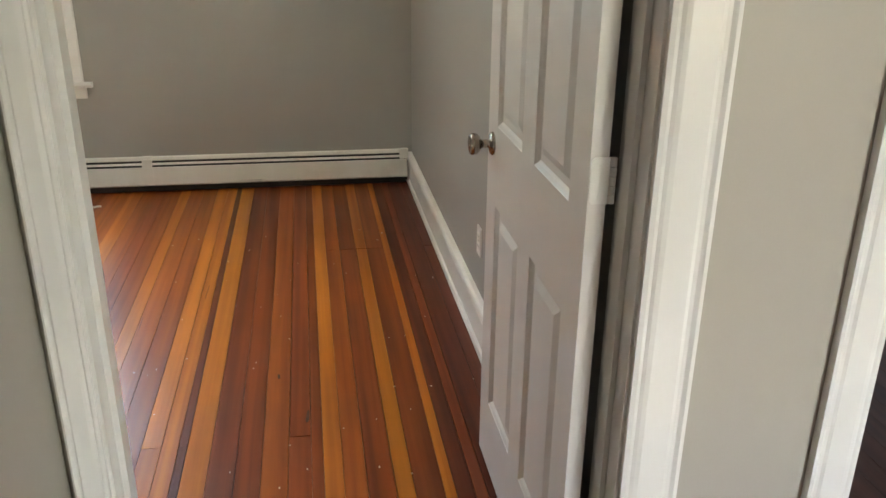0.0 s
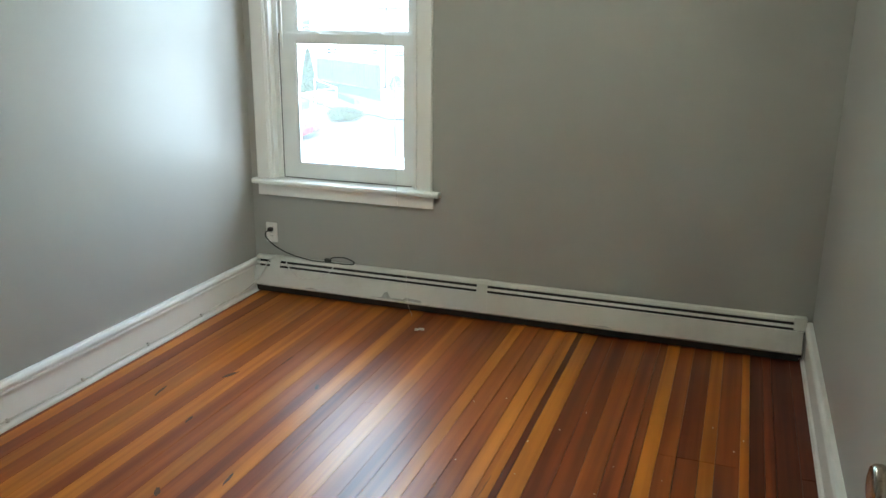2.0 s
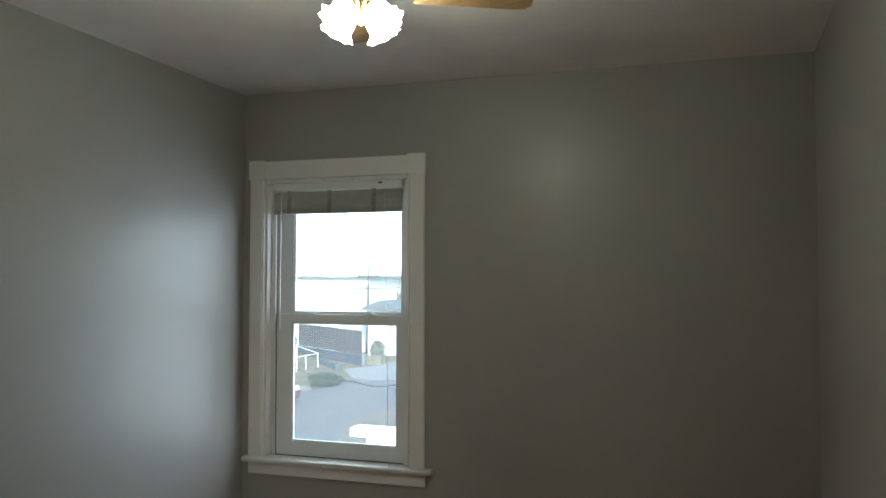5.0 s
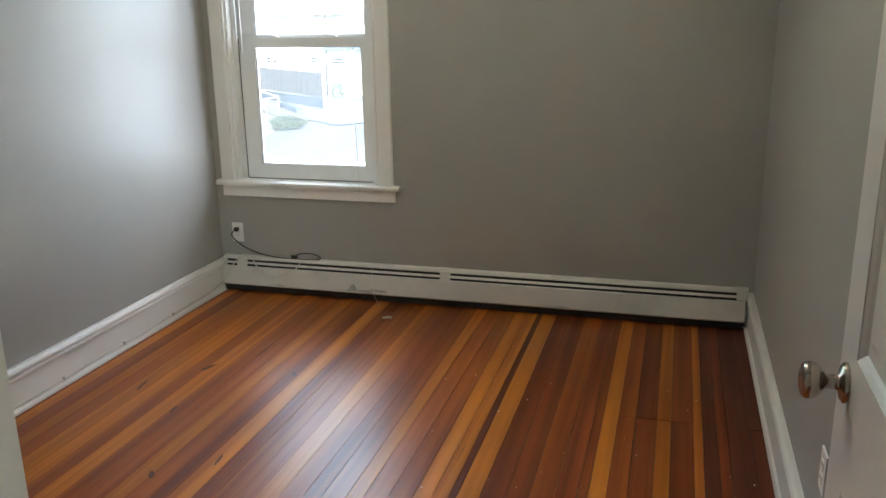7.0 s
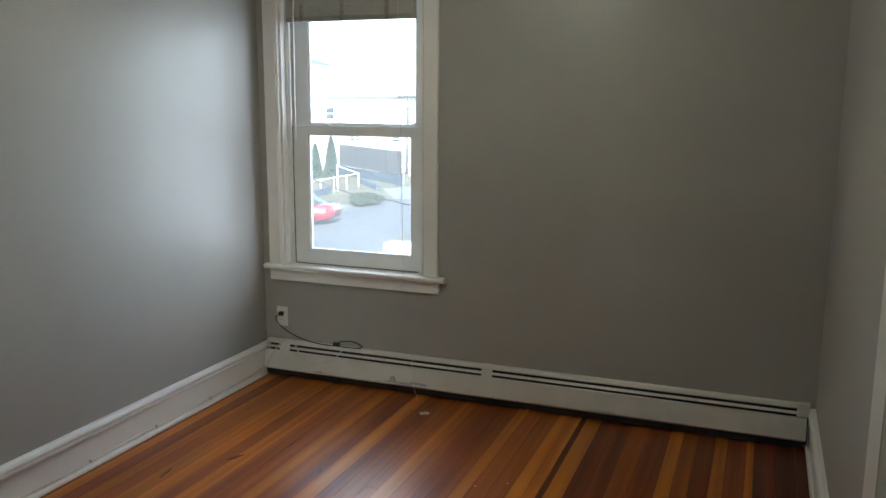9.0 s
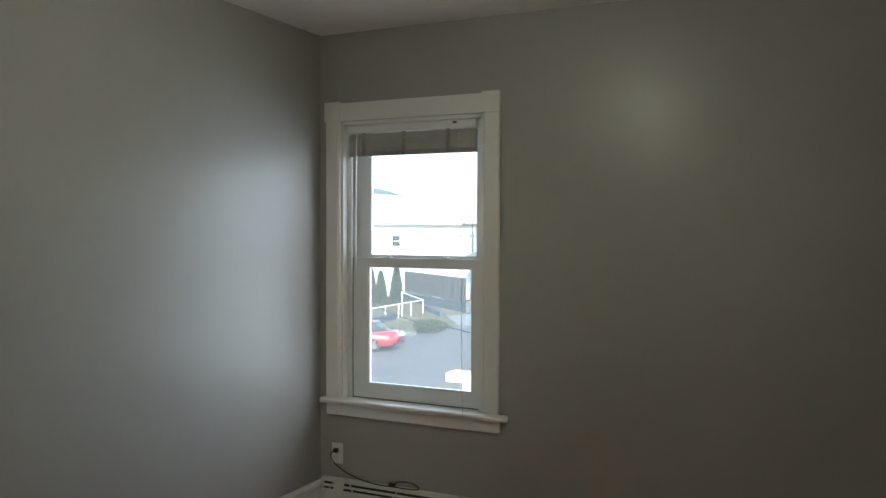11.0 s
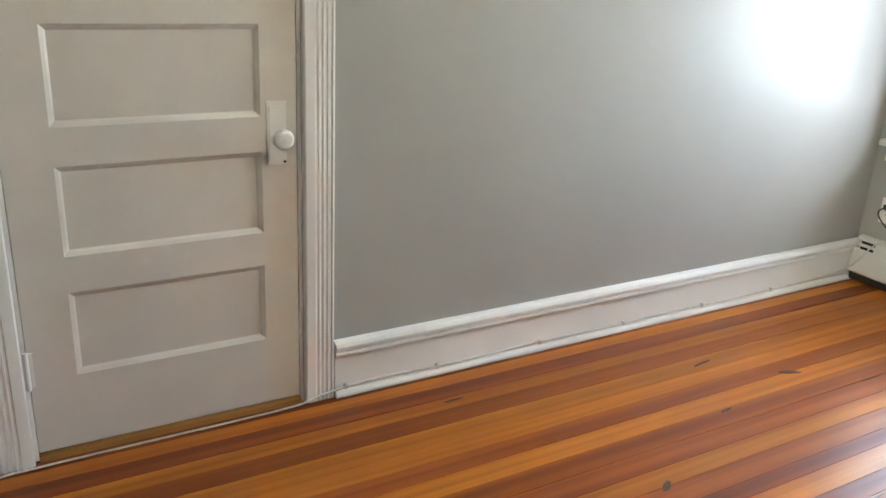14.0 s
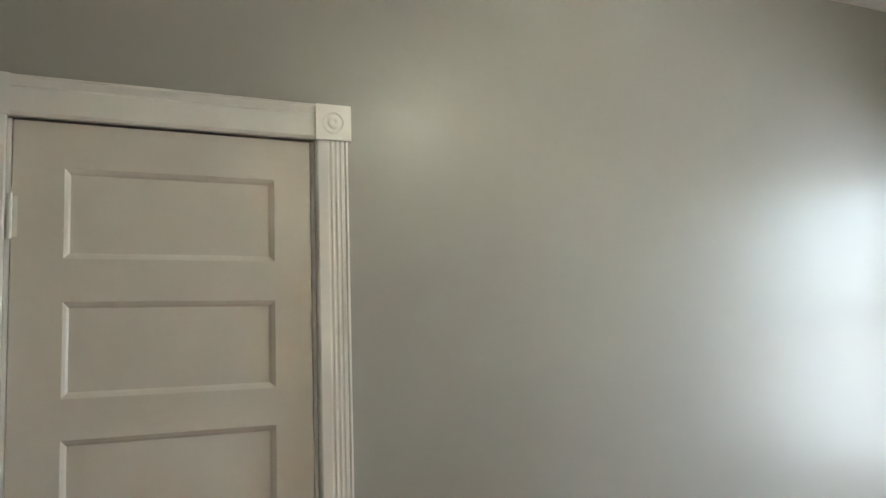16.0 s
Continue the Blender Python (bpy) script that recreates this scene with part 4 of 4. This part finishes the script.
prism(bm, [(-19.8, 45.1), (-13.8, 45.1), (-15.5, 60.0), (-21.5, 60.0), (-21.6, 53.5), (-23.0, 50.2)], lambda u, v, w: (u, v, w), GZ, GZ + 0.05)
prism(bm, [(-25.0, 37.6), (-20.5, 37.6), (-20.2, 40.0), (-24.6, 41.0)], lambda u, v, w: (u, v, w), GZ, GZ + 0.13)
solid("pavement", bm, M_CONC, "pale concrete sidewalks and drive with raised kerbs", kind="structure")
bm = bmesh.new()
prism(bm, [(-12.6, 28.2), (-13.2, 31.0), (-12.9, 36.5), (3, 37.5), (3, 18), (-9.5, 18)], lambda u, v, w: (u, v, w), GZ + 0.03, GZ + 0.06)
solid("lawn_patch", bm, M_EARTH, "tan bare earth by the kerb", kind="structure")


def house(name, x0, x1, y0, y1, eave, ridge, wallm, roofm, label, wins):
    h = thing(name, ((x0 + x1) / 2, (y0 + y1) / 2, GZ), label, "house")
    boxed("wall", (x0, x1, y0, y1, GZ, eave), wallm, h)
    bm = bmesh.new()
    xm = (x0 + x1) / 2
    prism(bm, [(x0 - 0.5, eave), (x1 + 0.5, eave), (x1 + 0.5, eave + 0.15), (xm, ridge), (x0 - 0.5, eave + 0.15)], lambda u, v, w: (u, w, v), y0 - 0.4, y1 + 0.4)
    part("roof", bm, roofm, h)
    for x, z, w, hh in wins:
        wn_ = boxed("window", (x - w / 2 - 0.1, x + w / 2 + 0.1, y0 - 0.06, y0 + 0.02, z - hh / 2 - 0.1, z + hh / 2 + 0.1), M_WPAINT, h)
        boxed("pane", (x - w / 2, x + w / 2, y0 - 0.075, y0 - 0.055, z - hh / 2, z + hh / 2), M_WING, wn_)
        boxed("muntin", (x - w / 2, x + w / 2, y0 - 0.09, y0 - 0.076, z - 0.03, z + 0.03), M_WPAINT, wn_)
    bm = bmesh.new()
    z = GZ + 0.3
    while z < eave - 0.1:
        prism(bm, [(0, 0), (-0.025, 0), (0, 0.24)], lambda u, v, w, z=z: (w, y0 + u, z + v), x0 + 0.02, x1 - 0.02)
        z += 0.25
    tagged(part("siding", bm, wallm, h), kind="stuff")
    return h


house("house", -48, -26.9, 64, 74, 2.0, 5.0, M_SIDING, M_ROOFL, "white sided house behind the wooden fence", [(-34.85, 0.5, 0.8, 0.95), (-38.6, 0.5, 0.8, 0.95), (-32.6, -1.68, 0.42, 0.5), (-32.0, -1.68, 0.42, 0.5), (-28.2, -1.7, 0.7, 0.45)])
house("house", -67, -48.6, 90, 100, 4.75, 7.5, M_SIDING, M_ROOFG, "pale house with a green-grey roof up the hill", [(-56, 2.5, 1.2, 1.3), (-53, 2.5, 1.2, 1.3)])
house("garage", -26.0, -23.6, 61.6, 66, -0.8, 0.0, M_SIDING, M_ROOF, "small white outbuilding with a dark gable roof", [(-24.9, -1.65, 1.3, 0.42)])
house("house", -14, 2, 62, 72, 2.8, 5.8, M_SIDING, M_ROOF, "white house across the street", [(-11, 0.8, 1.1, 1.2), (-7, 0.8, 1.1, 1.2), (-3, 0.8, 1.1, 1.2)])

# retaining wall and stockade fence, slanting up the side street
WA, WB = Vector((-33.0, 61.2, GZ)), Vector((-22.9, 53.3, GZ))
WD = (WB - WA).normalized()
WN = Vector((WD.y, -WD.x, 0))


def along(s0, s1, d0, d1, z0, z1):
    """A box along the wall's line, d outwards from it."""
    bm = bmesh.new()
    prism(bm, [(d0, z0), (d1, z0), (d1, z1), (d0, z1)], lambda u, v, w: WA + WD * w + WN * u + Vector((0, 0, v)), s0, s1)
    return bm


WL = (WB - WA).length
wl = thing("retaining_wall", tuple((WA + WB) / 2), "blue-grey painted block retaining wall", "wall")
part("wall", along(0, WL, -0.2, 0.0, 0, 0.68), M_BLUEW, wl)
part("coping", along(0, WL + 0.03, -0.23, 0.03, 0.68, 0.73), M_BLUEW, wl)
wl2 = thing("stone_wall", (-22.2, 53.9, GZ), "low tan stone wall by the drive", "wall")
boxed("wall", (-22.7, -21.5, 53.7, 54.2, GZ, GZ + 0.72), M_TANW, wl2)
boxed("pillar", (-22.86, -22.66, 53.3, 54.0, GZ, GZ + 0.85), M_CONC, wl2)
wf = thing("wooden_fence", tuple(WA + WD * 5 - WN * 0.5), "tall weathered grey wooden stockade fence on the retaining wall", "fence")
pick = bmesh.new()
box(pick, -0.07, 0.07, -0.02, 0.02, 0, 1.80)
prism(pick, [(-0.07, 1.801), (0.07, 1.801), (0.0, 1.88)], lambda u, v, w: (u, w, v), -0.02, 0.02)
pm = finish(pick, "slat", M_FENCE)
k = 0.1
while k < WL - 1.0:
    s = new("slat", pm)
    s.parent = wf
    s.location = WA + WD * k - WN * (0.5 + 0.03 * random.random()) + Vector((0, 0, 0.66 + 0.07 * random.random())) - ORIGIN[wf.name]
    s.rotation_euler = (0, 0, math.atan2(WD.y, WD.x))
    k += 0.15
part("rail", along(0, WL - 1.0, -0.60, -0.55, 1.1, 1.2), M_FENCE, wf)
part("rail", along(0, WL - 1.0, -0.60, -0.55, 2.1, 2.2), M_FENCE, wf)
part("base", along(0, WL - 1.0, -0.62, -0.24, 0, 0.66), M_BLUEW, wf)


def chain_fence(p0, p1, h):
    p0, p1 = Vector((*p0, GZ)), Vector((*p1, GZ))
    d = p1 - p0
    f = thing("chain_link_fence", tuple((p0 + p1) / 2), "white painted metal garden fence on the slope", "fence")
    k = max(1, round(d.length / 2.0))
    for i in range(k + 1):
        bm = bmesh.new()
        q = p0 + d * i / k
        lathe(bm, [(0.001, 0), (0.04, 0), (0.04, h + 0.05), (0.001, h + 0.1)], Matrix.Translation(q), 8)
        part("post", bm, M_WPAINT, f)
    bm = bmesh.new()
    tube(bm, [p0 + Vector((0, 0, h)), p0 + d * 0.5 + Vector((0, 0, h)), p1 + Vector((0, 0, h))], 0.03, 6)
    part("rail", bm, M_WPAINT, f)
    bm = bmesh.new()
    n = int(d.length / 0.22)
    for i in range(n):
        q = p0 + d * i / n
        tube(bm, [q + Vector((0, 0, 0.05)), q + Vector((0, 0, h))], 0.008, 3)
    tagged(part("mesh", bm, M_GREY, f), kind="stuff")
    return f


cf = chain_fence((-25.6, 43.8), (-25.6, 51.4), 1.0)
bm = bmesh.new()
lathe(bm, [(0.001, 0), (0.05, 0), (0.05, 1.85), (0.001, 1.9)], Matrix.Translation((-25.6, 48.12, GZ)), 8)
part("post", bm, M_WPAINT, cf)
bm = bmesh.new()
tube(bm, [(-25.6, 48.12, GZ + 1.8), (-25.6, 49.8, GZ + 1.4), (-25.6, 51.4, GZ + 1.0)], 0.035, 6)
part("rail", bm, M_WPAINT, cf)
st = thing("garden_wall", (-25.2, 45.0, GZ), "dark blue-grey garden retaining wall", "wall")
boxed("wall", (-25.5, -25.2, 40.5, 46.5, GZ, GZ + 0.45), M_BLUEW, st)
bm = bmesh.new()
prism(bm, [(-26.6, 53.6), (-23.4, 49.8), (-23.1, 50.0), (-26.3, 53.8)], lambda u, v, w: (u, v, w), GZ, GZ + 0.38)
part("wall", bm, M_BLUEW, st)


def crown(bm, c, rx, rz, n, leaf, cone=False, seed=1):
    """Leaves in a loose, uneven cloud."""
    rnd = random.Random(seed)
    for _ in range(n):
        a, h = rnd.uniform(0, 6.283), rnd.random()
        if cone:
            r = rx * (1 - h) ** 0.7 * (0.65 + 0.5 * rnd.random()) + 0.03
            p = Vector((c[0] + r * math.cos(a), c[1] + r * math.sin(a), c[2] + h * rz))
        else:
            r = rx * math.sqrt(max(0, 1 - (h * 2 - 1) ** 2)) * (0.6 + 0.5 * rnd.random()) * (1 + 0.2 * math.sin(3 * a))
            p = Vector((c[0] + r * math.cos(a), c[1] + r * math.sin(a), c[2] + h * rz * (0.9 + 0.2 * rnd.random())))
        u = Vector((rnd.uniform(-1, 1), rnd.uniform(-1, 1), rnd.uniform(-1, 1))).normalized() * leaf
        w = u.cross(Vector((rnd.uniform(-1, 1), rnd.uniform(-1, 1), rnd.uniform(-1, 1)))).normalized() * leaf * 0.6
        v = [bm.verts.new(p + q) for q in (-u, w, u, -w)]
        bm.faces.new(v)


def trunk_of(p, h, r):
    bm = bmesh.new()
    lathe(bm, [(r * 1.3, 0), (r, 0.2 * h), (r * 0.6, 0.7 * h), (0.01, h)], Matrix.Translation(p), 8)
    return bm


for i, (x, y, h, r) in enumerate(((-30.8, 56.7, 3.35, 0.6), (-32.2, 56.5, 2.7, 0.55), (-33.6, 57.2, 3.0, 0.55))):
    t = thing("evergreen_tree", (x, y, GZ), "tall dark green conical arborvitae beside the fence", "tree", "evergreens by the fence")
    part("trunk", trunk_of((x, y, GZ), h * 0.9, 0.08), M_BARK, t)
    bm = bmesh.new()
    crown(bm, (x, y, GZ + 0.1), r, h, 2600, 0.11, True, i + 3)
    part("crown", bm, M_LEAF, t)
t = thing("bush", (-20.1, 41.4, GZ), "low rounded olive-green bush beside the drive", "bush")
part("trunk", trunk_of((-20.1, 41.4, GZ), 0.6, 0.05), M_BARK, t)
bm = bmesh.new()
crown(bm, (-20.1, 41.4, GZ + 0.02), 1.0, 0.75, 3000, 0.06, False, 9)
part("crown", bm, M_BUSH, t)
t = thing("bush", (-22.6, 55.6, GZ), "tall dusky grey-green shrub behind the stone wall", "bush")
part("trunk", trunk_of((-22.6, 55.6, GZ), 1.0, 0.05), M_BARK, t)
bm = bmesh.new()
crown(bm, (-22.6, 55.6, GZ + 0.3), 0.6, 1.35, 1100, 0.07, False, 12)
part("crown", bm, M_BUSH, t)


def bare_tree(x, y, h, seed):
    rnd = random.Random(seed)
    t = thing("bare_tree", (x, y, GZ), "leafless grey winter tree behind the houses", "tree")
    part("trunk", trunk_of((x, y, GZ), h * 0.7, 0.16), M_BARK, t)
    bm = bmesh.new()

    def limb(p, d, ln, r, k):
        q = p + d * ln
        tube(bm, [p, p + d * ln * 0.5 + Vector((rnd.uniform(-.1, .1), 0, rnd.uniform(-.1, .1))) * ln, q], r, 4)
        if k:
            for _ in range(3):
                e = (d + Vector((rnd.uniform(-.7, .7), rnd.uniform(-.7, .7), rnd.uniform(-.1, .6)))).normalized()
                limb(q, e, ln * 0.66, r * 0.55, k - 1)
    for _ in range(5):
        a = rnd.uniform(0, 6.283)
        limb(Vector((x, y, GZ + h * rnd.uniform(0.3, 0.6))), Vector((math.cos(a) * 0.6, math.sin(a) * 0.6, 0.8)).normalized(), h * 0.2, 0.06, 3)
    part("limbs", bm, M_BARK, t)


bare_tree(-26.6, 70, 8.2, 4)
bare_tree(-49.5, 86, 12, 6)

# car
cx, cy = -20.35, 33.7
car = thing("car", (cx, cy, GZ + 0.03), "red parked saloon car at the kerb", "car")
bm = bmesh.new()
g = GZ + 0.03
prism(bm, [(-2.25, 0.30), (-2.30, 0.60), (-2.15, 0.82), (-1.2, 0.95), (1.55, 0.98), (2.2, 0.95), (2.32, 0.70), (2.28, 0.32), (1.75, 0.24), (-1.8, 0.24)], lambda u, v, w: (cx + u, w, g + v), cy - 0.88, cy + 0.88)
soft(bm, 0.09, 3)
part("body", bm, M_RED, car, "", True)
bm = bmesh.new()
prism(bm, [(-1.05, 0.94), (-0.35, 1.38), (0.75, 1.41), (1.55, 0.97)], lambda u, v, w: (cx + u, w, g + v), cy - 0.74, cy + 0.74)
soft(bm, 0.08, 3)
part("cabin_glass", bm, M_WING, car, "", True)
bm = bmesh.new()
prism(bm, [(-0.45, 1.34), (-0.3, 1.42), (0.75, 1.45), (0.9, 1.36)], lambda u, v, w: (cx + u, w, g + v), cy - 0.70, cy + 0.70)
soft(bm, 0.03, 2)
part("roof", bm, M_RED, car, "", True)
for x in (-1.40, 1.42):
    for s in (-1, 1):
        m = Matrix.Translation((cx + x, cy + s * 0.80, g + 0.33)) @ pose(0, 0, 0, 90 * s, 0, 0)
        bm = bmesh.new()
        lathe(bm, [(0.22, -0.10), (0.32, -0.09), (0.33, 0.0), (0.32, 0.09), (0.22, 0.10)], m, 24)
        w_ = part("wheel", bm, M_TYRE, car)
        bm = bmesh.new()
        lathe(bm, [(0.225, -0.105), (0.20, -0.06), (0.06, -0.08), (0.001, -0.085)], m, 24)
        for k in range(5):
            a = k * 1.2566
            prism(bm, [(0.03, -0.03), (0.21, -0.02), (0.21, 0.02), (0.03, 0.03)], lambda u, v, w, a=a: m @ Vector((u * math.cos(a) - v * math.sin(a), u * math.sin(a) + v * math.cos(a), w)), -0.115, -0.09)
        part("rim", bm, M_RIM, w_)
boxed("rear_lamp", (cx + 2.22, cx + 2.31, cy - 0.80, cy - 0.45, g + 0.68, g + 0.84), M_RED, car, "", 0.02)

# neighbour's white porch roof close below the window
po = thing("porch", (-2.0, 8.0, GZ), "white painted porch beam and posts next door", "porch")
boxed("roof", (-2.98, 0.4, 8.0, 8.35, -0.79, -0.65), M_WPAINT, po, "", 0.02)
boxed("fascia", (-2.70, 0.4, 8.03, 8.15, -0.95, -0.791), M_WPAINT, po)
boxed("fascia", (-2.66, 0.4, 8.05, 8.12, -1.7, -0.951), M_WPAINT, po)
boxed("post", (-2.64, -2.50, 8.14, 8.29, GZ, -0.791), M_WPAINT, po)
boxed("post", (0.0, 0.15, 8.14, 8.29, GZ, -0.791), M_WPAINT, po)


# poles and wires
def pole(x, y, h):
    p = thing("utility_pole", (x, y, GZ), "wooden utility pole with a crossarm", "utility pole")
    part("pole", trunk_of((x, y, GZ), h, 0.15), M_BARK, p)
    boxed("crossarm", (x - 1.0, x + 1.0, y - 0.06, y + 0.06, GZ + h - 1.2, GZ + h - 1.05), M_BARK, p)
    for k in (-0.85, 0.85):
        bm = bmesh.new()
        lathe(bm, [(0.001, 0), (0.06, 0.0), (0.05, 0.15), (0.001, 0.18)], Matrix.Translation((x + k, y, GZ + h - 1.05)), 8)
        part("insulator", bm, M_GREY, p)


pole(-26.6, 63.0, 7.9)
pole(8.0, 36.6, 9.5)
for z0, z1 in ((2.16, 2.0), (1.06, 1.02)):
    bm = bmesh.new()
    tube(bm, [(-75, 63, z0 + 1.2), (-35.5, 63, z0), (-26.6, 63, z1), (8.0, 63, z1 + 0.9)], 0.03, 5)
    solid("overhead_wire", bm, M_BLACK, "thin black overhead utility wire", "wire")
bm = bmesh.new()
tube(bm, [(-30, 14, 3.2), (-12, 14, 0.75), (-7.23, 14, -0.459), (-6.55, 14, -0.615), (-5.67, 14, -0.706), (-4.50, 14, -0.728), (-0.5, 14, 0.2)], 0.014, 5)
solid("service_cable", bm, M_BLACK, "drooping black service cable crossing the view", "wire")

# ---- floorboards ----
floor = thing("floor", (W / 2, D / 2, -0.022), "old varnished heart pine floorboards, worn and knotted", kind="structure")
TONES = {"L": M_FL, "M": M_FM, "R": M_FR, "D": M_FD}
RUN = [("R", 0.045), ("L", 0.060), ("R", 0.075), ("L", 0.062), ("M", 0.080), ("L", 0.085), ("L", 0.070), ("M", 0.078), ("L", 0.080), ("M", 0.083), ("M", 0.083), ("L", 0.075), ("M", 0.083), ("R", 0.06), ("L", 0.085), ("R", 0.07), ("M", 0.083), ("M", 0.065), ("L", 0.075), ("M", 0.083), ("R", 0.065), ("M", 0.083), ("L", 0.06), ("M", 0.083), ("M", 0.083), ("L", 0.065), ("L", 0.055), ("D", 0.028), ("L", 0.078), ("R", 0.085), ("R", 0.08), ("M", 0.085), ("R", 0.073), ("R", 0.038), ("L", 0.060), ("M", 0.070), ("R", 0.085), ("L", 0.056), ("R", 0.088), ("L", 0.034), ("D", 0.055), ("R", 0.04), ("D", 0.085), ("D", 0.08)]
scale_r = (W - 0.012) / sum(w for _, w in RUN)


def plank(parent, x0, x1, y0, y1, mat, gap=0.0003):
    w, g = x1 - x0, gap
    key = (round(w, 4), round(y1 - y0, 3), mat.name, gap)
    if key not in PLANKS:
        bm = bmesh.new()
        c = 0.0004
        prof = [(g, 0), (w - g, 0), (w - g, 0.0205 - c), (w - g - c, 0.0217), (g + c, 0.0217), (g, 0.0205 - c)]
        prism(bm, prof, lambda u, v, s: (u, s, v), 0.0008, y1 - y0 - 0.0008)
        PLANKS[key] = finish(bm, "floorboard", mat)
    ob = new("floorboard", PLANKS[key])
    ob.parent = parent
    ob.location = Vector((x0, y0, -0.0217 + random.uniform(-0.0002, 0.0002))) - ORIGIN[parent.name]
    ob.rotation_euler = (0, random.uniform(-0.007, 0.007), 0)


PLANKS = {}
x = 0.006
for tone, w in RUN:
    w *= scale_r
    joint = random.choice((None, None, None, -1.2, None, -2.9, None, None))
    ends = [D] + ([joint] if joint else []) + [-0.002]
    for a, b in zip(ends, ends[1:]):
        plank(floor, x, x + w, a, b, TONES[tone], random.choice((0.0003, 0.0006, 0.0006, 0.0012)))
    x += w
boxed("threshold_board", (DX0, DX1, HY, D, -0.0217, 0.0), M_FR, floor)
hfl = thing("hall_floor", (3.8, -5.6, -0.022), "dark stained hall floorboards", kind="structure")
x = HXL + 0.001
while x < 5.49:
    plank(hfl, x, min(x + 0.083, 5.5), -7.2, HY - 0.001, M_DFL)
    x += 0.083
ofl = thing("other_room_floor", (4.4, -2, -0.022), "dark red-brown floorboards of the next room", kind="structure")
x = W + 0.2
while x < 5.49:
    plank(ofl, x, min(x + 0.083, 5.5), HY, -0.002, M_DFL)
    x += 0.083
for kx, ky, a, b, r in ((1.98, -1.66, 0.003, 0.085, -2), (1.73, -1.95, 0.003, 0.07, 1), (1.66, -1.32, 0.0035, 0.11, 0), (1.21, -1.62, 0.003, 0.09, 1), (2.62, -1.42, 0.004, 0.05, 0), (0.74, -0.92, 0.005, 0.07, -2), (0.379, -1.422, 0.012, 0.055, 8), (0.573, -1.164, 0.02, 0.05, -20), (0.666, -1.605, 0.014, 0.032, 5), (0.895, -2.101, 0.02, 0.032, 30), (2.017, -1.561, 0.006, 0.02, 0), (2.436, -2.782, 0.012, 0.045, -4), (2.33, -2.491, 0.010, 0.020, 0), (1.085, -1.95, 0.012, 0.05, 6), (0.21, -2.42, 0.012, 0.045, 3), (1.02, -1.14, 0.018, 0.03, 15)):
    bm = bmesh.new()
    rnd = random.Random(int(kx * 1000))
    ring = []
    for i in range(14):
        t = i * 2 * math.pi / 14
        q = 0.75 + 0.5 * rnd.random()
        ring.append((0.5 * a * q * math.cos(t), 0.85 * b * q * math.sin(t)))
    m = Matrix.Translation((kx, ky, 0)) @ pose(0, 0, 0, 0, 0, r)
    prism(bm, ring, lambda u, v, w: m @ Vector((u, v, w)), -0.0005, 0.0011)
    part("knot", bm, M_KNOT, floor, "dark wood knot")
bm = bmesh.new()
rnd = random.Random(77)
for _ in range(60):
    fxp, fyp, q = rnd.uniform(1.7, 3.08), rnd.uniform(-3.7, -0.9), rnd.uniform(0.0012, 0.003)
    box(bm, fxp - q, fxp + q, fyp - q * rnd.uniform(0.5, 3), fyp + q, 0.0006, 0.0012)
solid("paint_flecks", bm, M_PLATE, "tiny white paint flecks scattered on the floorboards", "debris", "stuff")
